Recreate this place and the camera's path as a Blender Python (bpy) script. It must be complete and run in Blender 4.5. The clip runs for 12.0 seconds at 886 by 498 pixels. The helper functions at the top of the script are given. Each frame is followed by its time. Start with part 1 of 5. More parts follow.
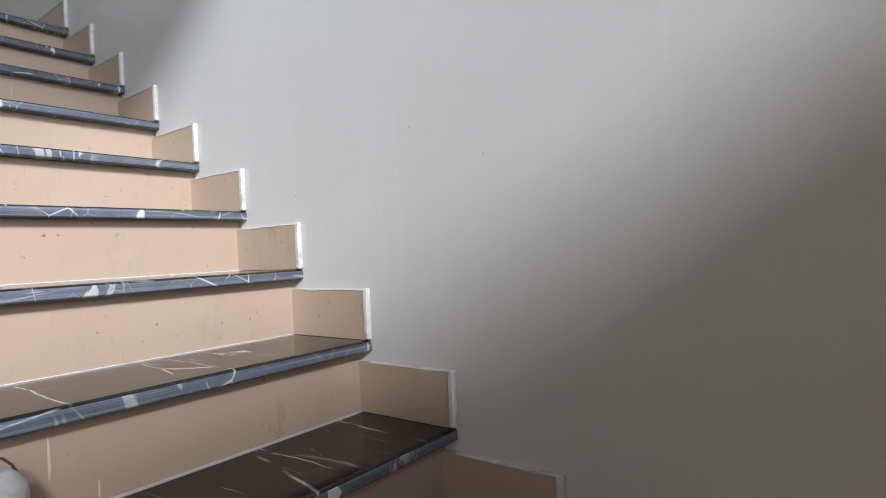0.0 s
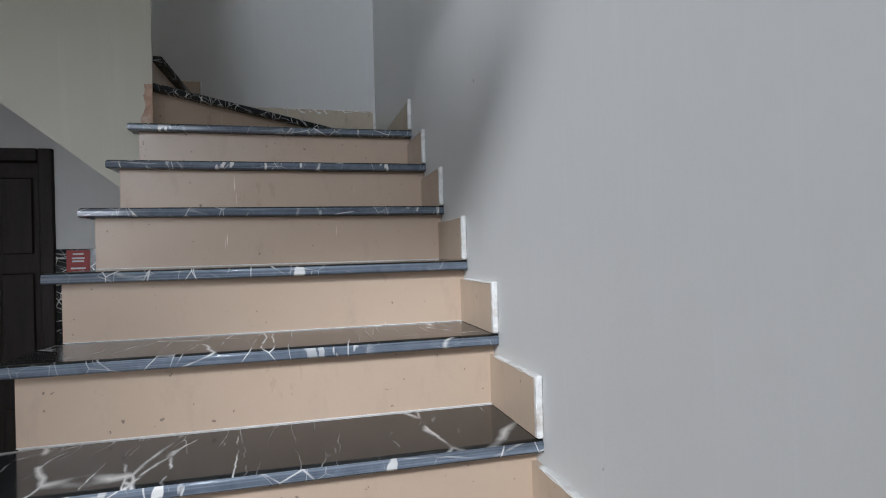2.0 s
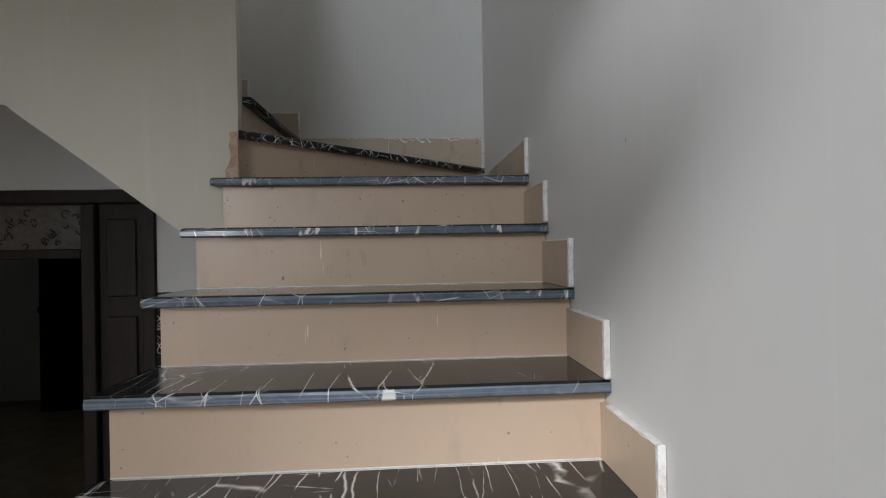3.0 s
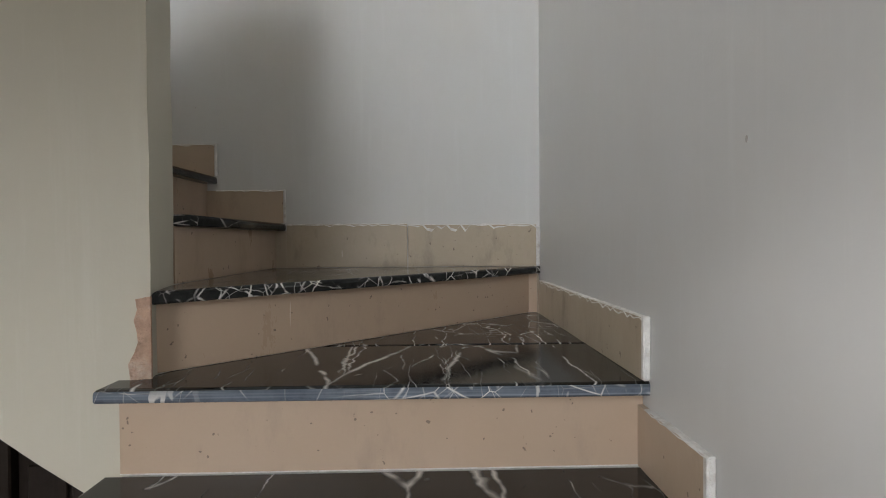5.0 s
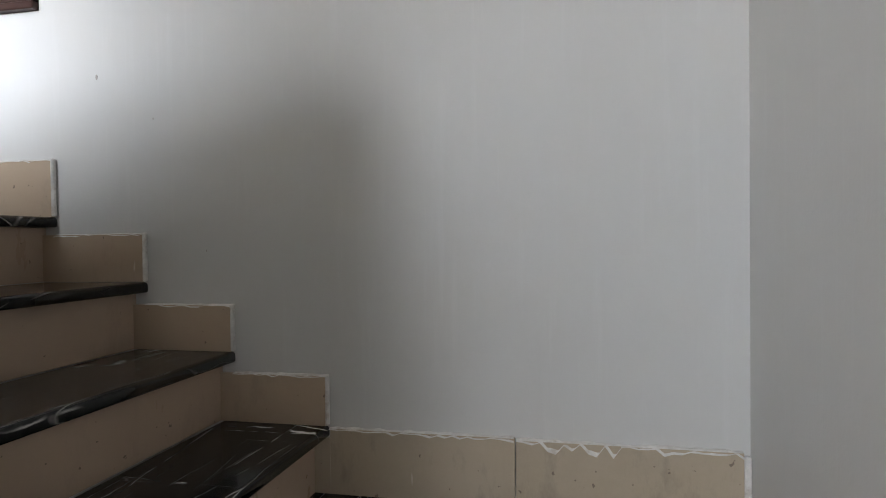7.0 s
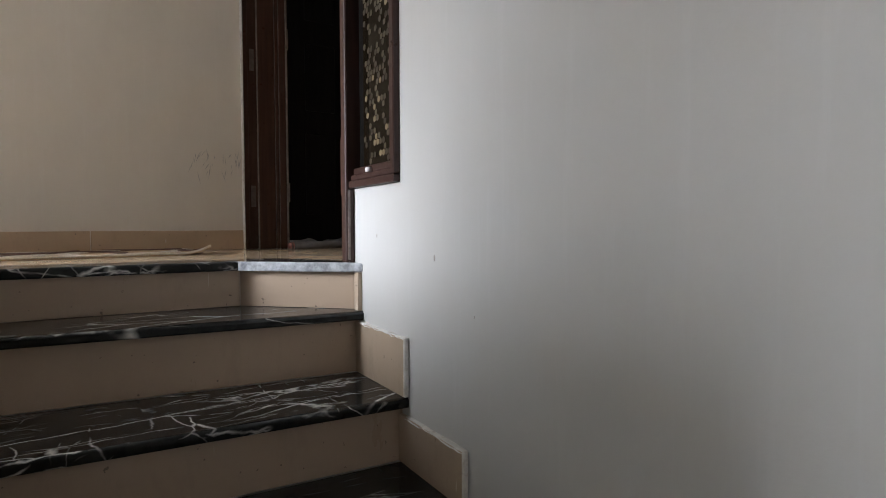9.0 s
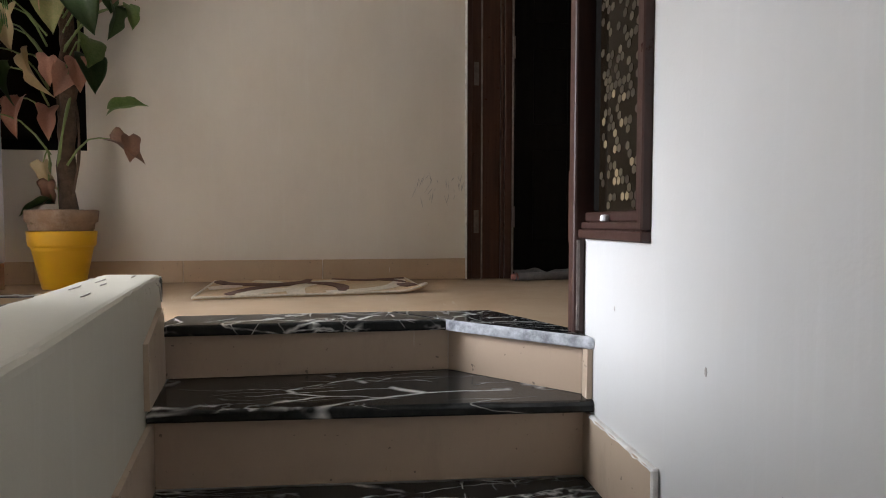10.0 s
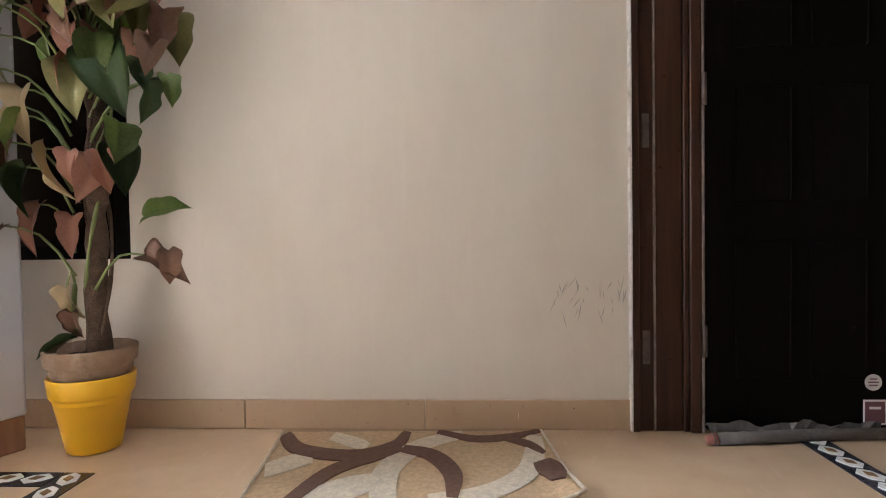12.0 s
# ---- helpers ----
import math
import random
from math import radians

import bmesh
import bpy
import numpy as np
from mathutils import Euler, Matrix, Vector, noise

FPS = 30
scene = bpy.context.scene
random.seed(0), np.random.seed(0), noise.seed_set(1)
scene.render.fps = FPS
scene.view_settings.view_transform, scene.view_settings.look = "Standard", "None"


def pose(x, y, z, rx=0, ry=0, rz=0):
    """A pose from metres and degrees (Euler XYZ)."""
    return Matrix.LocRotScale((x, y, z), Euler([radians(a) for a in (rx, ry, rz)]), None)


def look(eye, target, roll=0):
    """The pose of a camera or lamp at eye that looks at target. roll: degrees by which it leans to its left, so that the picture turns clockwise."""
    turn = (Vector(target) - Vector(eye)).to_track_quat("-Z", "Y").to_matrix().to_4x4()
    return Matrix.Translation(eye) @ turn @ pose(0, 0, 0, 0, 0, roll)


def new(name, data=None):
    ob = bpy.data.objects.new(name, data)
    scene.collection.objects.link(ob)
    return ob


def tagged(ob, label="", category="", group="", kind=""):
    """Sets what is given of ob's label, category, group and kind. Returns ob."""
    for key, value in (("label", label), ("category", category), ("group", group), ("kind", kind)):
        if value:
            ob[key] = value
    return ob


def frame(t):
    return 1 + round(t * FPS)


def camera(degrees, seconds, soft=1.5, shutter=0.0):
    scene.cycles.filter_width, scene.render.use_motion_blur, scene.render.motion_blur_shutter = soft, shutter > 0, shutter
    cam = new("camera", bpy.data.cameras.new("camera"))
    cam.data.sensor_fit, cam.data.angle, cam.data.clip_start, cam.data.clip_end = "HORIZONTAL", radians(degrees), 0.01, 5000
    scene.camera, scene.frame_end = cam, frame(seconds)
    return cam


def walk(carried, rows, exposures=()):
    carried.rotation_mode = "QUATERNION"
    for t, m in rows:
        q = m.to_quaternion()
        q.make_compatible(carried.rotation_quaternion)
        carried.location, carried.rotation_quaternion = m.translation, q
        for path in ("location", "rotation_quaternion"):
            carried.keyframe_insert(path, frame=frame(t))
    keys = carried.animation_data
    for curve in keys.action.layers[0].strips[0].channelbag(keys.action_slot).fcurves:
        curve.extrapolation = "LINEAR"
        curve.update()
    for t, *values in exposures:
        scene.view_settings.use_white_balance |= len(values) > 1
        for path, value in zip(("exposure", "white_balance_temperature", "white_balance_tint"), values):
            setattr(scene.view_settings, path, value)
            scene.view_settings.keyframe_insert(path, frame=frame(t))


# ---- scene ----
cam = camera(76.0, 12.0, soft=1.0)
PATH = [
    (0, (-1.000, -2.743, 1.132), (0.592, -1.532, 1.137), -2.6),
    (0.5, (-0.826, -2.714, 1.279), (0.525, -1.239, 1.282), -2.2),
    (1, (-0.685, -2.631, 1.421), (0.421, -0.965, 1.438), -1.9),
    (1.5, (-0.601, -2.484, 1.552), (0.261, -0.679, 1.571), -1.4),
    (2, (-0.472, -2.310, 1.661), (0.025, -0.373, 1.667), -1.5),
    (2.5, (-0.427, -2.114, 1.783), (-0.222, -0.125, 1.794), -1.2),
    (4.5, (-0.447, -1.318, 2.312), (-0.371, 0.680, 2.282), -0.7),
    (5, (-0.436, -1.089, 2.446), (-0.377, 0.909, 2.414), -0.4),
    (5.5, (-0.468, -0.857, 2.579), (-0.409, 1.142, 2.552), -0.3),
    (6, (-0.493, -0.641, 2.688), (-0.432, 1.358, 2.700), 0.0),
    (6.5, (-0.458, -0.422, 2.827), (-0.567, 1.575, 2.806), -0.4),
    (8.5, (-0.347, 0.205, 3.374), (-1.749, 1.631, 3.322), 0.1),
    (9, (-0.445, 0.394, 3.495), (-2.155, 1.427, 3.417), -0.2),
    (9.5, (-0.601, 0.492, 3.579), (-2.490, 1.141, 3.482), 0.1),
    (10, (-0.806, 0.552, 3.655), (-2.785, 0.824, 3.560), -0.0),
    (10.5, (-0.977, 0.562, 3.735), (-2.974, 0.606, 3.644), -0.2),
    (11, (-1.202, 0.564, 3.783), (-3.201, 0.518, 3.721), -0.3),
    (11.5, (-1.401, 0.551, 3.903), (-3.399, 0.474, 3.858), -0.7),
    (12, (-1.615, 0.529, 4.039), (-3.611, 0.416, 3.982), -0.9),
]
EXPOSURE = [(0, 0.06, 6250, 13), (0.5, -0.2, 6050, 12), (1.0, -0.25, 5950, 12), (1.5, -0.38, 5950, 11), (2.7, -0.5, 6350, 12), (4.5, 0.12, 6800, 13), (5.5, 0.36, 6650, 13), (6.0, 0.44, 6550, 14), (6.5, 0.38, 6550, 14), (8.5, -0.25, 6600, 15), (9.5, 0.08, 6600, 15), (10, 0.08, 6650, 16), (10.5, 0.22, 6650, 16), (11, 0.34, 6600, 17), (12, 0.95, 6550, 18)]
walk(cam, [(t, look(eye, target, roll)) for t, eye, target, roll in PATH], EXPOSURE)

# ---------------------------------------------------------------- world and light
world = bpy.data.worlds.new("world")
scene.world = world
world.use_nodes = True
wn = world.node_tree.nodes
sky = wn.new("ShaderNodeTexSky")
sky.sky_type = "NISHITA"
sky.sun_disc = False
sky.sun_elevation, sky.sun_rotation = radians(33), radians(192)
wn["Background"].inputs["Strength"].default_value = 0.06
world.node_tree.links.new(sky.outputs["Color"], wn["Background"].inputs["Color"])

sun = new("sun", bpy.data.lights.new("sun", "SUN"))
sun.data.energy, sun.data.angle, sun.data.color = 4.0, radians(6.5), (0.92, 0.96, 1.0)
sun.matrix_world = look((-14.4, -20.0, 16.5), (-2.0, 0.0, 3.5))


def daylight(name, x, y, z, w, h, toward, watts, color, spread=180):
    """An area lamp in an opening, standing in for the sky's light or adding fill."""
    lamp = new(name, bpy.data.lights.new(name, "AREA"))
    lamp.data.shape, lamp.data.size, lamp.data.size_y = "RECTANGLE", w, h
    lamp.data.energy, lamp.data.color, lamp.data.spread = watts, color, radians(spread)
    lamp.matrix_world = look((x, y, z), (x + toward[0], y + toward[1], z + toward[2]))
    return lamp


SKY = (0.82, 0.91, 1.0)
daylight("daylight_upper_hall", -2.70, -2.84, 4.55, 1.1, 1.6, (-0.47, 1, -0.07), 232, SKY, 108)
daylight("daylight_stair_window", -2.3, -4.98, 4.15, 1.6, 2.2, (0.38, 1, -0.30), 22, SKY, 55)
daylight("daylight_lower_hall", -2.85, -5.18, 2.35, 1.2, 0.9, (0.24, 1, -0.25), 10, (0.95, 0.97, 1.0), 46)
# added fill from the west, warm, to lift the lower east wall
daylight("daylight_lower_door", -5.01, -2.6, 1.15, 1.5, 2.0, (1, 0.05, 0.05), 6, (1.0, 0.88, 0.75), 110)
# added fill, so that the room behind the lower doorway isn't black
daylight("daylight_lower_room", -0.21, 3.7, 1.5, 1.4, 1.2, (-1, 0.1, -0.05), 9, (0.95, 1.0, 0.94))

# ---------------------------------------------------------------- materials


def shader(name, rough=0.5, metal=0.0, spec=0.5):
    m = bpy.data.materials.new(name)
    m.use_nodes = True
    p = m.node_tree.nodes["Principled BSDF"]
    p.inputs["Roughness"].default_value, p.inputs["Metallic"].default_value = rough, metal
    p.inputs["Specular IOR Level"].default_value = spec
    return m, m.node_tree.nodes, m.node_tree.links, p


def coords(n, l, shift=True):
    """Object coordinates, shifted for each object so that no two pieces repeat."""
    tc = n.new("ShaderNodeTexCoord")
    if not shift:
        return tc.outputs["Object"]
    info = n.new("ShaderNodeObjectInfo")
    mul = n.new("ShaderNodeMath")
    mul.operation = "MULTIPLY"
    mul.inputs[1].default_value = 37.0
    l.new(info.outputs["Random"], mul.inputs[0])
    add = n.new("ShaderNodeVectorMath")
    l.new(tc.outputs["Object"], add.inputs[0])
    l.new(mul.outputs[0], add.inputs[1])
    return add.outputs[0]


def noise_node(n, l, vec, scale, detail=4.0, rough=0.55, distort=0.0):
    t = n.new("ShaderNodeTexNoise")
    t.inputs["Scale"].default_value, t.inputs["Detail"].default_value = scale, detail
    t.inputs["Roughness"].default_value, t.inputs["Distortion"].default_value = rough, distort
    l.new(vec, t.inputs["Vector"])
    return t.outputs["Fac"]


def ramp(n, l, fac, *stops):
    r = n.new("ShaderNodeValToRGB")
    e = r.color_ramp.elements
    while len(e) < len(stops):
        e.new(0.5)
    for el, (at, c) in zip(e, stops):
        el.position, el.color = at, (*c, 1) if len(c) == 3 else c
    l.new(fac, r.inputs["Fac"])
    return r.outputs["Color"]


def mix(n, l, fac, a, b, mode="MIX"):
    x = n.new("ShaderNodeMix")
    x.data_type, x.blend_type = "RGBA", mode
    for sock, v in ((x.inputs["Factor"], fac), (x.inputs["A"], a), (x.inputs["B"], b)):
        if isinstance(v, (int, float)):
            sock.default_value = v
        elif isinstance(v, tuple):
            sock.default_value = (*v, 1)
        else:
            l.new(v, sock)
    return x.outputs["Result"]


def bump(n, l, p, height, strength, dist=0.01):
    b = n.new("ShaderNodeBump")
    b.inputs["Strength"].default_value, b.inputs["Distance"].default_value = strength, dist
    l.new(height, b.inputs["Height"])
    l.new(b.outputs["Normal"], p.inputs["Normal"])


def stretch(n, l, vec, sx, sy, sz):
    m = n.new("ShaderNodeMapping")
    m.inputs["Scale"].default_value = (sx, sy, sz)
    l.new(vec, m.inputs["Vector"])
    return m.outputs["Vector"]


def paint(name, color, dirt=(0.52, 0.48, 0.42), rough=0.45, amount=0.25):
    m, n, l, p = shader(name, rough)
    v = coords(n, l, False)
    big = noise_node(n, l, v, 1.3, 5)
    streak = noise_node(n, l, stretch(n, l, v, 26, 26, 1.2), 1.0, 4, 0.7)
    speck = noise_node(n, l, v, 38, 3, 0.6)
    c = mix(n, l, ramp(n, l, big, (0.35, (0, 0, 0)), (0.8, (amount, amount, amount))), color, dirt)
    c = mix(n, l, ramp(n, l, streak, (0.55, (0, 0, 0)), (0.75, (0.08, 0.08, 0.08))), c, (0.95, 0.95, 0.95))
    mottle = noise_node(n, l, stretch(n, l, v, 6, 6, 3.2), 1.0, 6, 0.7)
    c = mix(n, l, ramp(n, l, mottle, (0.42, (0, 0, 0)), (0.75, (amount, amount, amount))), c, dirt)
    c = mix(n, l, ramp(n, l, speck, (0.74, (0, 0, 0)), (0.8, (0.35, 0.35, 0.35))), c, dirt)
    l.new(c, p.inputs["Base Color"])
    r = n.new("ShaderNodeMapRange")
    r.inputs["To Min"].default_value, r.inputs["To Max"].default_value = rough - 0.08, rough + 0.12
    l.new(streak, r.inputs["Value"])
    l.new(r.outputs["Result"], p.inputs["Roughness"])
    bump(n, l, p, mix(n, l, 0.5, streak, noise_node(n, l, v, 140, 2)), 0.13, 0.004)
    return m


def black_marble(name, whiteness=0.5, edge=False, bold=False):
    """Black marble with white veins of two sizes and a polished face, or a greyer honed edge."""
    m, n, l, p = shader(name, 0.14, spec=0.24)
    v = coords(n, l)
    warp = n.new("ShaderNodeTexNoise")
    warp.inputs["Scale"].default_value, warp.inputs["Detail"].default_value = 7.0, 4.0
    l.new(v, warp.inputs["Vector"])
    add = n.new("ShaderNodeVectorMath")
    add.operation = "MULTIPLY_ADD"
    add.inputs[1].default_value = (0.09, 0.09, 0.09)
    l.new(warp.outputs["Color"], add.inputs[0])
    l.new(v, add.inputs[2])

    calm = n.new("ShaderNodeVectorMath")
    calm.operation = "MULTIPLY_ADD"
    calm.inputs[1].default_value = (0.06,) * 3 if whiteness > 0.5 else (0.04,) * 3 if bold else (0.018,) * 3
    l.new(warp.outputs["Color"], calm.inputs[0])
    l.new(v, calm.inputs[2])

    def veins(scale, width, sx, sy, gate_lo, gate_hi, gscale, turn=0.7, vec=add):
        vo = n.new("ShaderNodeTexVoronoi")
        vo.feature = "DISTANCE_TO_EDGE"
        vo.inputs["Scale"].default_value = scale
        mp = n.new("ShaderNodeMapping")
        mp.inputs["Rotation"].default_value = (0.3, 0.2, turn)
        mp.inputs["Scale"].default_value = (sx, sy, 1.0)
        l.new(vec.outputs[0], mp.inputs["Vector"])
        l.new(mp.outputs["Vector"], vo.inputs["Vector"])
        line = ramp(n, l, vo.outputs["Distance"], (0.0, (1, 1, 1)), (width, (0, 0, 0)))
        gate = ramp(n, l, noise_node(n, l, v, gscale, 3), (gate_lo, (0, 0, 0)), (gate_hi, (1, 1, 1)))
        cut = 0.36 if whiteness > 0.5 else 0.40
        broken = ramp(n, l, noise_node(n, l, v, 4.5 * gscale, 2), (cut, (0, 0, 0)), (cut + 0.12, (1, 1, 1)))
        return mix(n, l, 1.0, mix(n, l, 1.0, line, gate, "MULTIPLY"), broken, "MULTIPLY")

    if bold:
        big = veins(3.6, 0.017, 1.0, 0.24, 0.42, 0.52, 1.6, 1.0, calm)
        small = veins(7.0, 0.016, 1.0, 0.14, 0.46, 0.56, 2.4, 0.6, calm)
    elif whiteness > 0.5:
        big = veins(4.6, 0.012, 1.0, 0.20, 0.39, 0.51, 4.0, 0.7, calm)
        small = veins(9.0, 0.022, 1.0, 0.20, 0.44, 0.56, 3.5, 0.45, calm)
        small = mix(n, l, 1.0, small, veins(13.0, 0.030, 1.0, 0.16, 0.46, 0.58, 5.0, 1.15, calm), "SCREEN")
        small = mix(n, l, 1.0, small, veins(13.0, 0.028, 0.22, 1.0, 0.50, 0.62, 6.0, 0.2, calm), "SCREEN")
    else:
        # clear black fields between clusters of near-parallel strokes
        big = veins(5.6, 0.010, 1.0, 0.16, 0.47, 0.55, 2.4, 0.7, calm)
        small = veins(10.0, 0.014, 1.0, 0.10, 0.49, 0.57, 2.0, 0.95, calm)
        small = mix(n, l, 1.0, small, veins(13.0, 0.018, 0.16, 1.0, 0.54, 0.62, 3.0, 0.35, calm), "SCREEN")
    both = mix(n, l, 1.0, big, small, "SCREEN")
    hair = veins(17.0, 0.016, 1.0, 0.12, 0.50, 0.60, 2.6, 0.85, calm)
    both = mix(n, l, 1.0, both, mix(n, l, 0.55, (0.0, 0.0, 0.0), hair), "SCREEN")
    if edge:
        # white veins cut through at the nosing show as short upright blocks, some hooked
        chunk = noise_node(n, l, stretch(n, l, add.outputs[0], 34, 6, 9), 1.0, 2, 0.5)
        where = ramp(n, l, noise_node(n, l, v, 3.2, 2), (0.47, (0, 0, 0)), (0.60, (1, 1, 1)))
        block = mix(n, l, 1.0, ramp(n, l, chunk, (0.60, (0, 0, 0)), (0.64, (1, 1, 1))), where, "MULTIPLY")
        both = mix(n, l, 1.0, both, block, "SCREEN")
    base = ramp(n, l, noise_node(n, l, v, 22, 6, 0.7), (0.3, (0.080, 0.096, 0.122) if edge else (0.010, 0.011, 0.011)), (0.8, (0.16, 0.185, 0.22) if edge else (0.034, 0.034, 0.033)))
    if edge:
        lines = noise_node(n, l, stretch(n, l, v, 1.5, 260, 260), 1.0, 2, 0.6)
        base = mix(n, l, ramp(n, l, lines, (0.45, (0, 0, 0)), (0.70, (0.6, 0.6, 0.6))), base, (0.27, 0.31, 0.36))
    c = mix(n, l, both, base, (0.74, 0.72, 0.68))
    dust = ramp(n, l, noise_node(n, l, v, 9, 5, 0.7), (0.5, (0, 0, 0)), (0.85, (0.02, 0.02, 0.02)))
    c = mix(n, l, dust, c, (0.45, 0.40, 0.34))
    l.new(c, p.inputs["Base Color"])
    l.new(ramp(n, l, noise_node(n, l, v, 14, 5, 0.7), (0.3, (0.06, 0.06, 0.06)), (0.8, (0.19, 0.19, 0.19))), p.inputs["Roughness"])
    bump(n, l, p, noise_node(n, l, v, 60, 3), 0.03, 0.002)
    return m


def beige_tile(name, a, b, rough=0.24, stain=0.3):
    """Peach-beige ceramic or stone with stains, smears and white paint specks."""
    m, n, l, p = shader(name, rough)
    v = coords(n, l)
    c = mix(n, l, noise_node(n, l, v, 5, 6, 0.65), a, b)
    fine = noise_node(n, l, v, 90, 3, 0.7)
    c = mix(n, l, ramp(n, l, fine, (0.4, (0, 0, 0)), (0.8, (0.25, 0.25, 0.25))), c, b)
    st = noise_node(n, l, stretch(n, l, v, 6, 6, 2.2), 1.6, 6, 0.7)
    c = mix(n, l, ramp(n, l, st, (0.56, (0, 0, 0)), (0.8, (stain, stain, stain))), c, (0.22, 0.17, 0.13))
    drip = noise_node(n, l, stretch(n, l, v, 60, 60, 5), 1.0, 2)
    c = mix(n, l, ramp(n, l, drip, (0.738, (0, 0, 0)), (0.765, (0.7, 0.7, 0.7))), c, (0.80, 0.74, 0.66))
    speck = noise_node(n, l, v, 55, 2)
    c = mix(n, l, ramp(n, l, speck, (0.262, (0.8, 0.8, 0.8)), (0.285, (0, 0, 0))), c, (0.16, 0.12, 0.09))
    l.new(c, p.inputs["Base Color"])
    l.new(ramp(n, l, st, (0.3, (rough, rough, rough)), (0.8, (rough + 0.3,) * 3)), p.inputs["Roughness"])
    bump(n, l, p, fine, 0.05, 0.003)
    return m


def floor_marble(name):
    m, n, l, p = shader(name, 0.16, spec=0.5)
    v = coords(n, l)
    c = ramp(n, l, noise_node(n, l, v, 2.6, 7, 0.6, 0.4), (0.25, (0.50, 0.345, 0.215)), (0.55, (0.57, 0.41, 0.27)), (0.8, (0.63, 0.47, 0.32)))
    scratch = noise_node(n, l, stretch(n, l, v, 5, 70, 70), 1.0, 2)
    c = mix(n, l, ramp(n, l, scratch, (0.69, (0, 0, 0)), (0.76, (0.28, 0.28, 0.28))), c, (0.74, 0.64, 0.52))
    c = mix(n, l, ramp(n, l, noise_node(n, l, v, 9, 4, 0.6), (0.5, (0, 0, 0)), (0.85, (0.2, 0.2, 0.2))), c, (0.40, 0.28, 0.18))
    l.new(c, p.inputs["Base Color"])
    l.new(ramp(n, l, noise_node(n, l, v, 8, 5, 0.7), (0.3, (0.15, 0.15, 0.15)), (0.8, (0.21, 0.21, 0.21))), p.inputs["Roughness"])
    return m


def wood(name, dark, light, rough=0.32, axis=2):
    m, n, l, p = shader(name, rough)
    v = coords(n, l)
    s = [38.0, 38.0, 38.0]
    s[axis] = 2.2
    g = noise_node(n, l, stretch(n, l, v, *s), 1.0, 5, 0.65, 0.3)
    c = ramp(n, l, g, (0.3, dark), (0.75, light))
    chip = noise_node(n, l, v, 30, 6, 0.75)
    c = mix(n, l, ramp(n, l, chip, (0.70, (0, 0, 0)), (0.76, (0.5, 0.5, 0.5))), c, (0.30, 0.24, 0.19))
    l.new(c, p.inputs["Base Color"])
    p.inputs["Specular IOR Level"].default_value = 0.3
    l.new(ramp(n, l, chip, (0.3, (rough - 0.08,) * 3), (0.8, (rough + 0.25,) * 3)), p.inputs["Roughness"])
    bump(n, l, p, g, 0.15, 0.002)
    return m


def plain(name, color, rough=0.5, vary=0.18, scale=14.0, metal=0.0, relief=0.05, dirt=None):
    m, n, l, p = shader(name, rough, metal)
    v = coords(n, l)
    g = noise_node(n, l, v, scale, 5, 0.65)
    lo = tuple(c * (1 - vary) for c in color)
    hi = tuple(min(1, c * (1 + vary)) for c in color)
    c = ramp(n, l, g, (0.3, lo), (0.75, hi))
    if dirt:
        c = mix(n, l, ramp(n, l, noise_node(n, l, v, scale * 0.4, 6, 0.75), (0.52, (0, 0, 0)), (0.72, (0.8, 0.8, 0.8))), c, dirt)
    l.new(c, p.inputs["Base Color"])
    bump(n, l, p, noise_node(n, l, v, scale * 6, 3), relief * 4, 0.002)
    return m


def leaf_material(name, a, b, edge):
    m, n, l, p = shader(name, 0.42)
    v = coords(n, l)
    c = mix(n, l, ramp(n, l, noise_node(n, l, v, 14, 5, 0.7), (0.35, (0, 0, 0)), (0.7, (1, 1, 1))), a, b)
    c = mix(n, l, ramp(n, l, noise_node(n, l, v, 30, 4, 0.7), (0.58, (0, 0, 0)), (0.72, (0.7, 0.7, 0.7))), c, edge)
    l.new(c, p.inputs["Base Color"])
    p.inputs["Subsurface Weight"].default_value = 0.0
    bump(n, l, p, noise_node(n, l, v, 55, 3), 0.3, 0.002)
    return m


MAT_WALL = paint("wall_paint", (0.615, 0.607, 0.585), amount=0.14)
MAT_WALL_WARM = paint("cream_wall_paint", (0.72, 0.645, 0.55), dirt=(0.55, 0.47, 0.38), amount=0.2)
MAT_CEIL = paint("ceiling_paint", (0.72, 0.72, 0.70), amount=0.1)
MAT_PLASTER = plain("white_plaster", (0.74, 0.73, 0.70), 0.75, 0.12, 9, relief=0.2, dirt=(0.45, 0.42, 0.37))
MAT_BARE = plain("bare_plaster", (0.46, 0.44, 0.40), 0.9, 0.3, 30, relief=0.6, dirt=(0.18, 0.16, 0.14))
MAT_PATCH = plain("peach_mortar", (0.50, 0.33, 0.24), 0.9, 0.3, 30, relief=0.6, dirt=(0.62, 0.52, 0.44))
MAT_GROUT = plain("white_edge_grout", (0.74, 0.72, 0.68), 0.7, 0.15, 40, relief=0.3, dirt=(0.42, 0.34, 0.27))
MAT_MARBLE = black_marble("black_veined_marble", 0.2)
MAT_MARBLE_W = black_marble("black_marble_dense_veins", 1.0)
MAT_MARBLE_BOLD = black_marble("black_marble_bold_veins", 0.2, bold=True)
MAT_EDGE = black_marble("honed_marble_edge", 0.0, True)
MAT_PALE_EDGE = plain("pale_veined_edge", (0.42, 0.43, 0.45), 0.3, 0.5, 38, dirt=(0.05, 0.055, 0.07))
MAT_RISER = beige_tile("peach_riser_tile", (0.47, 0.345, 0.245), (0.53, 0.40, 0.295))
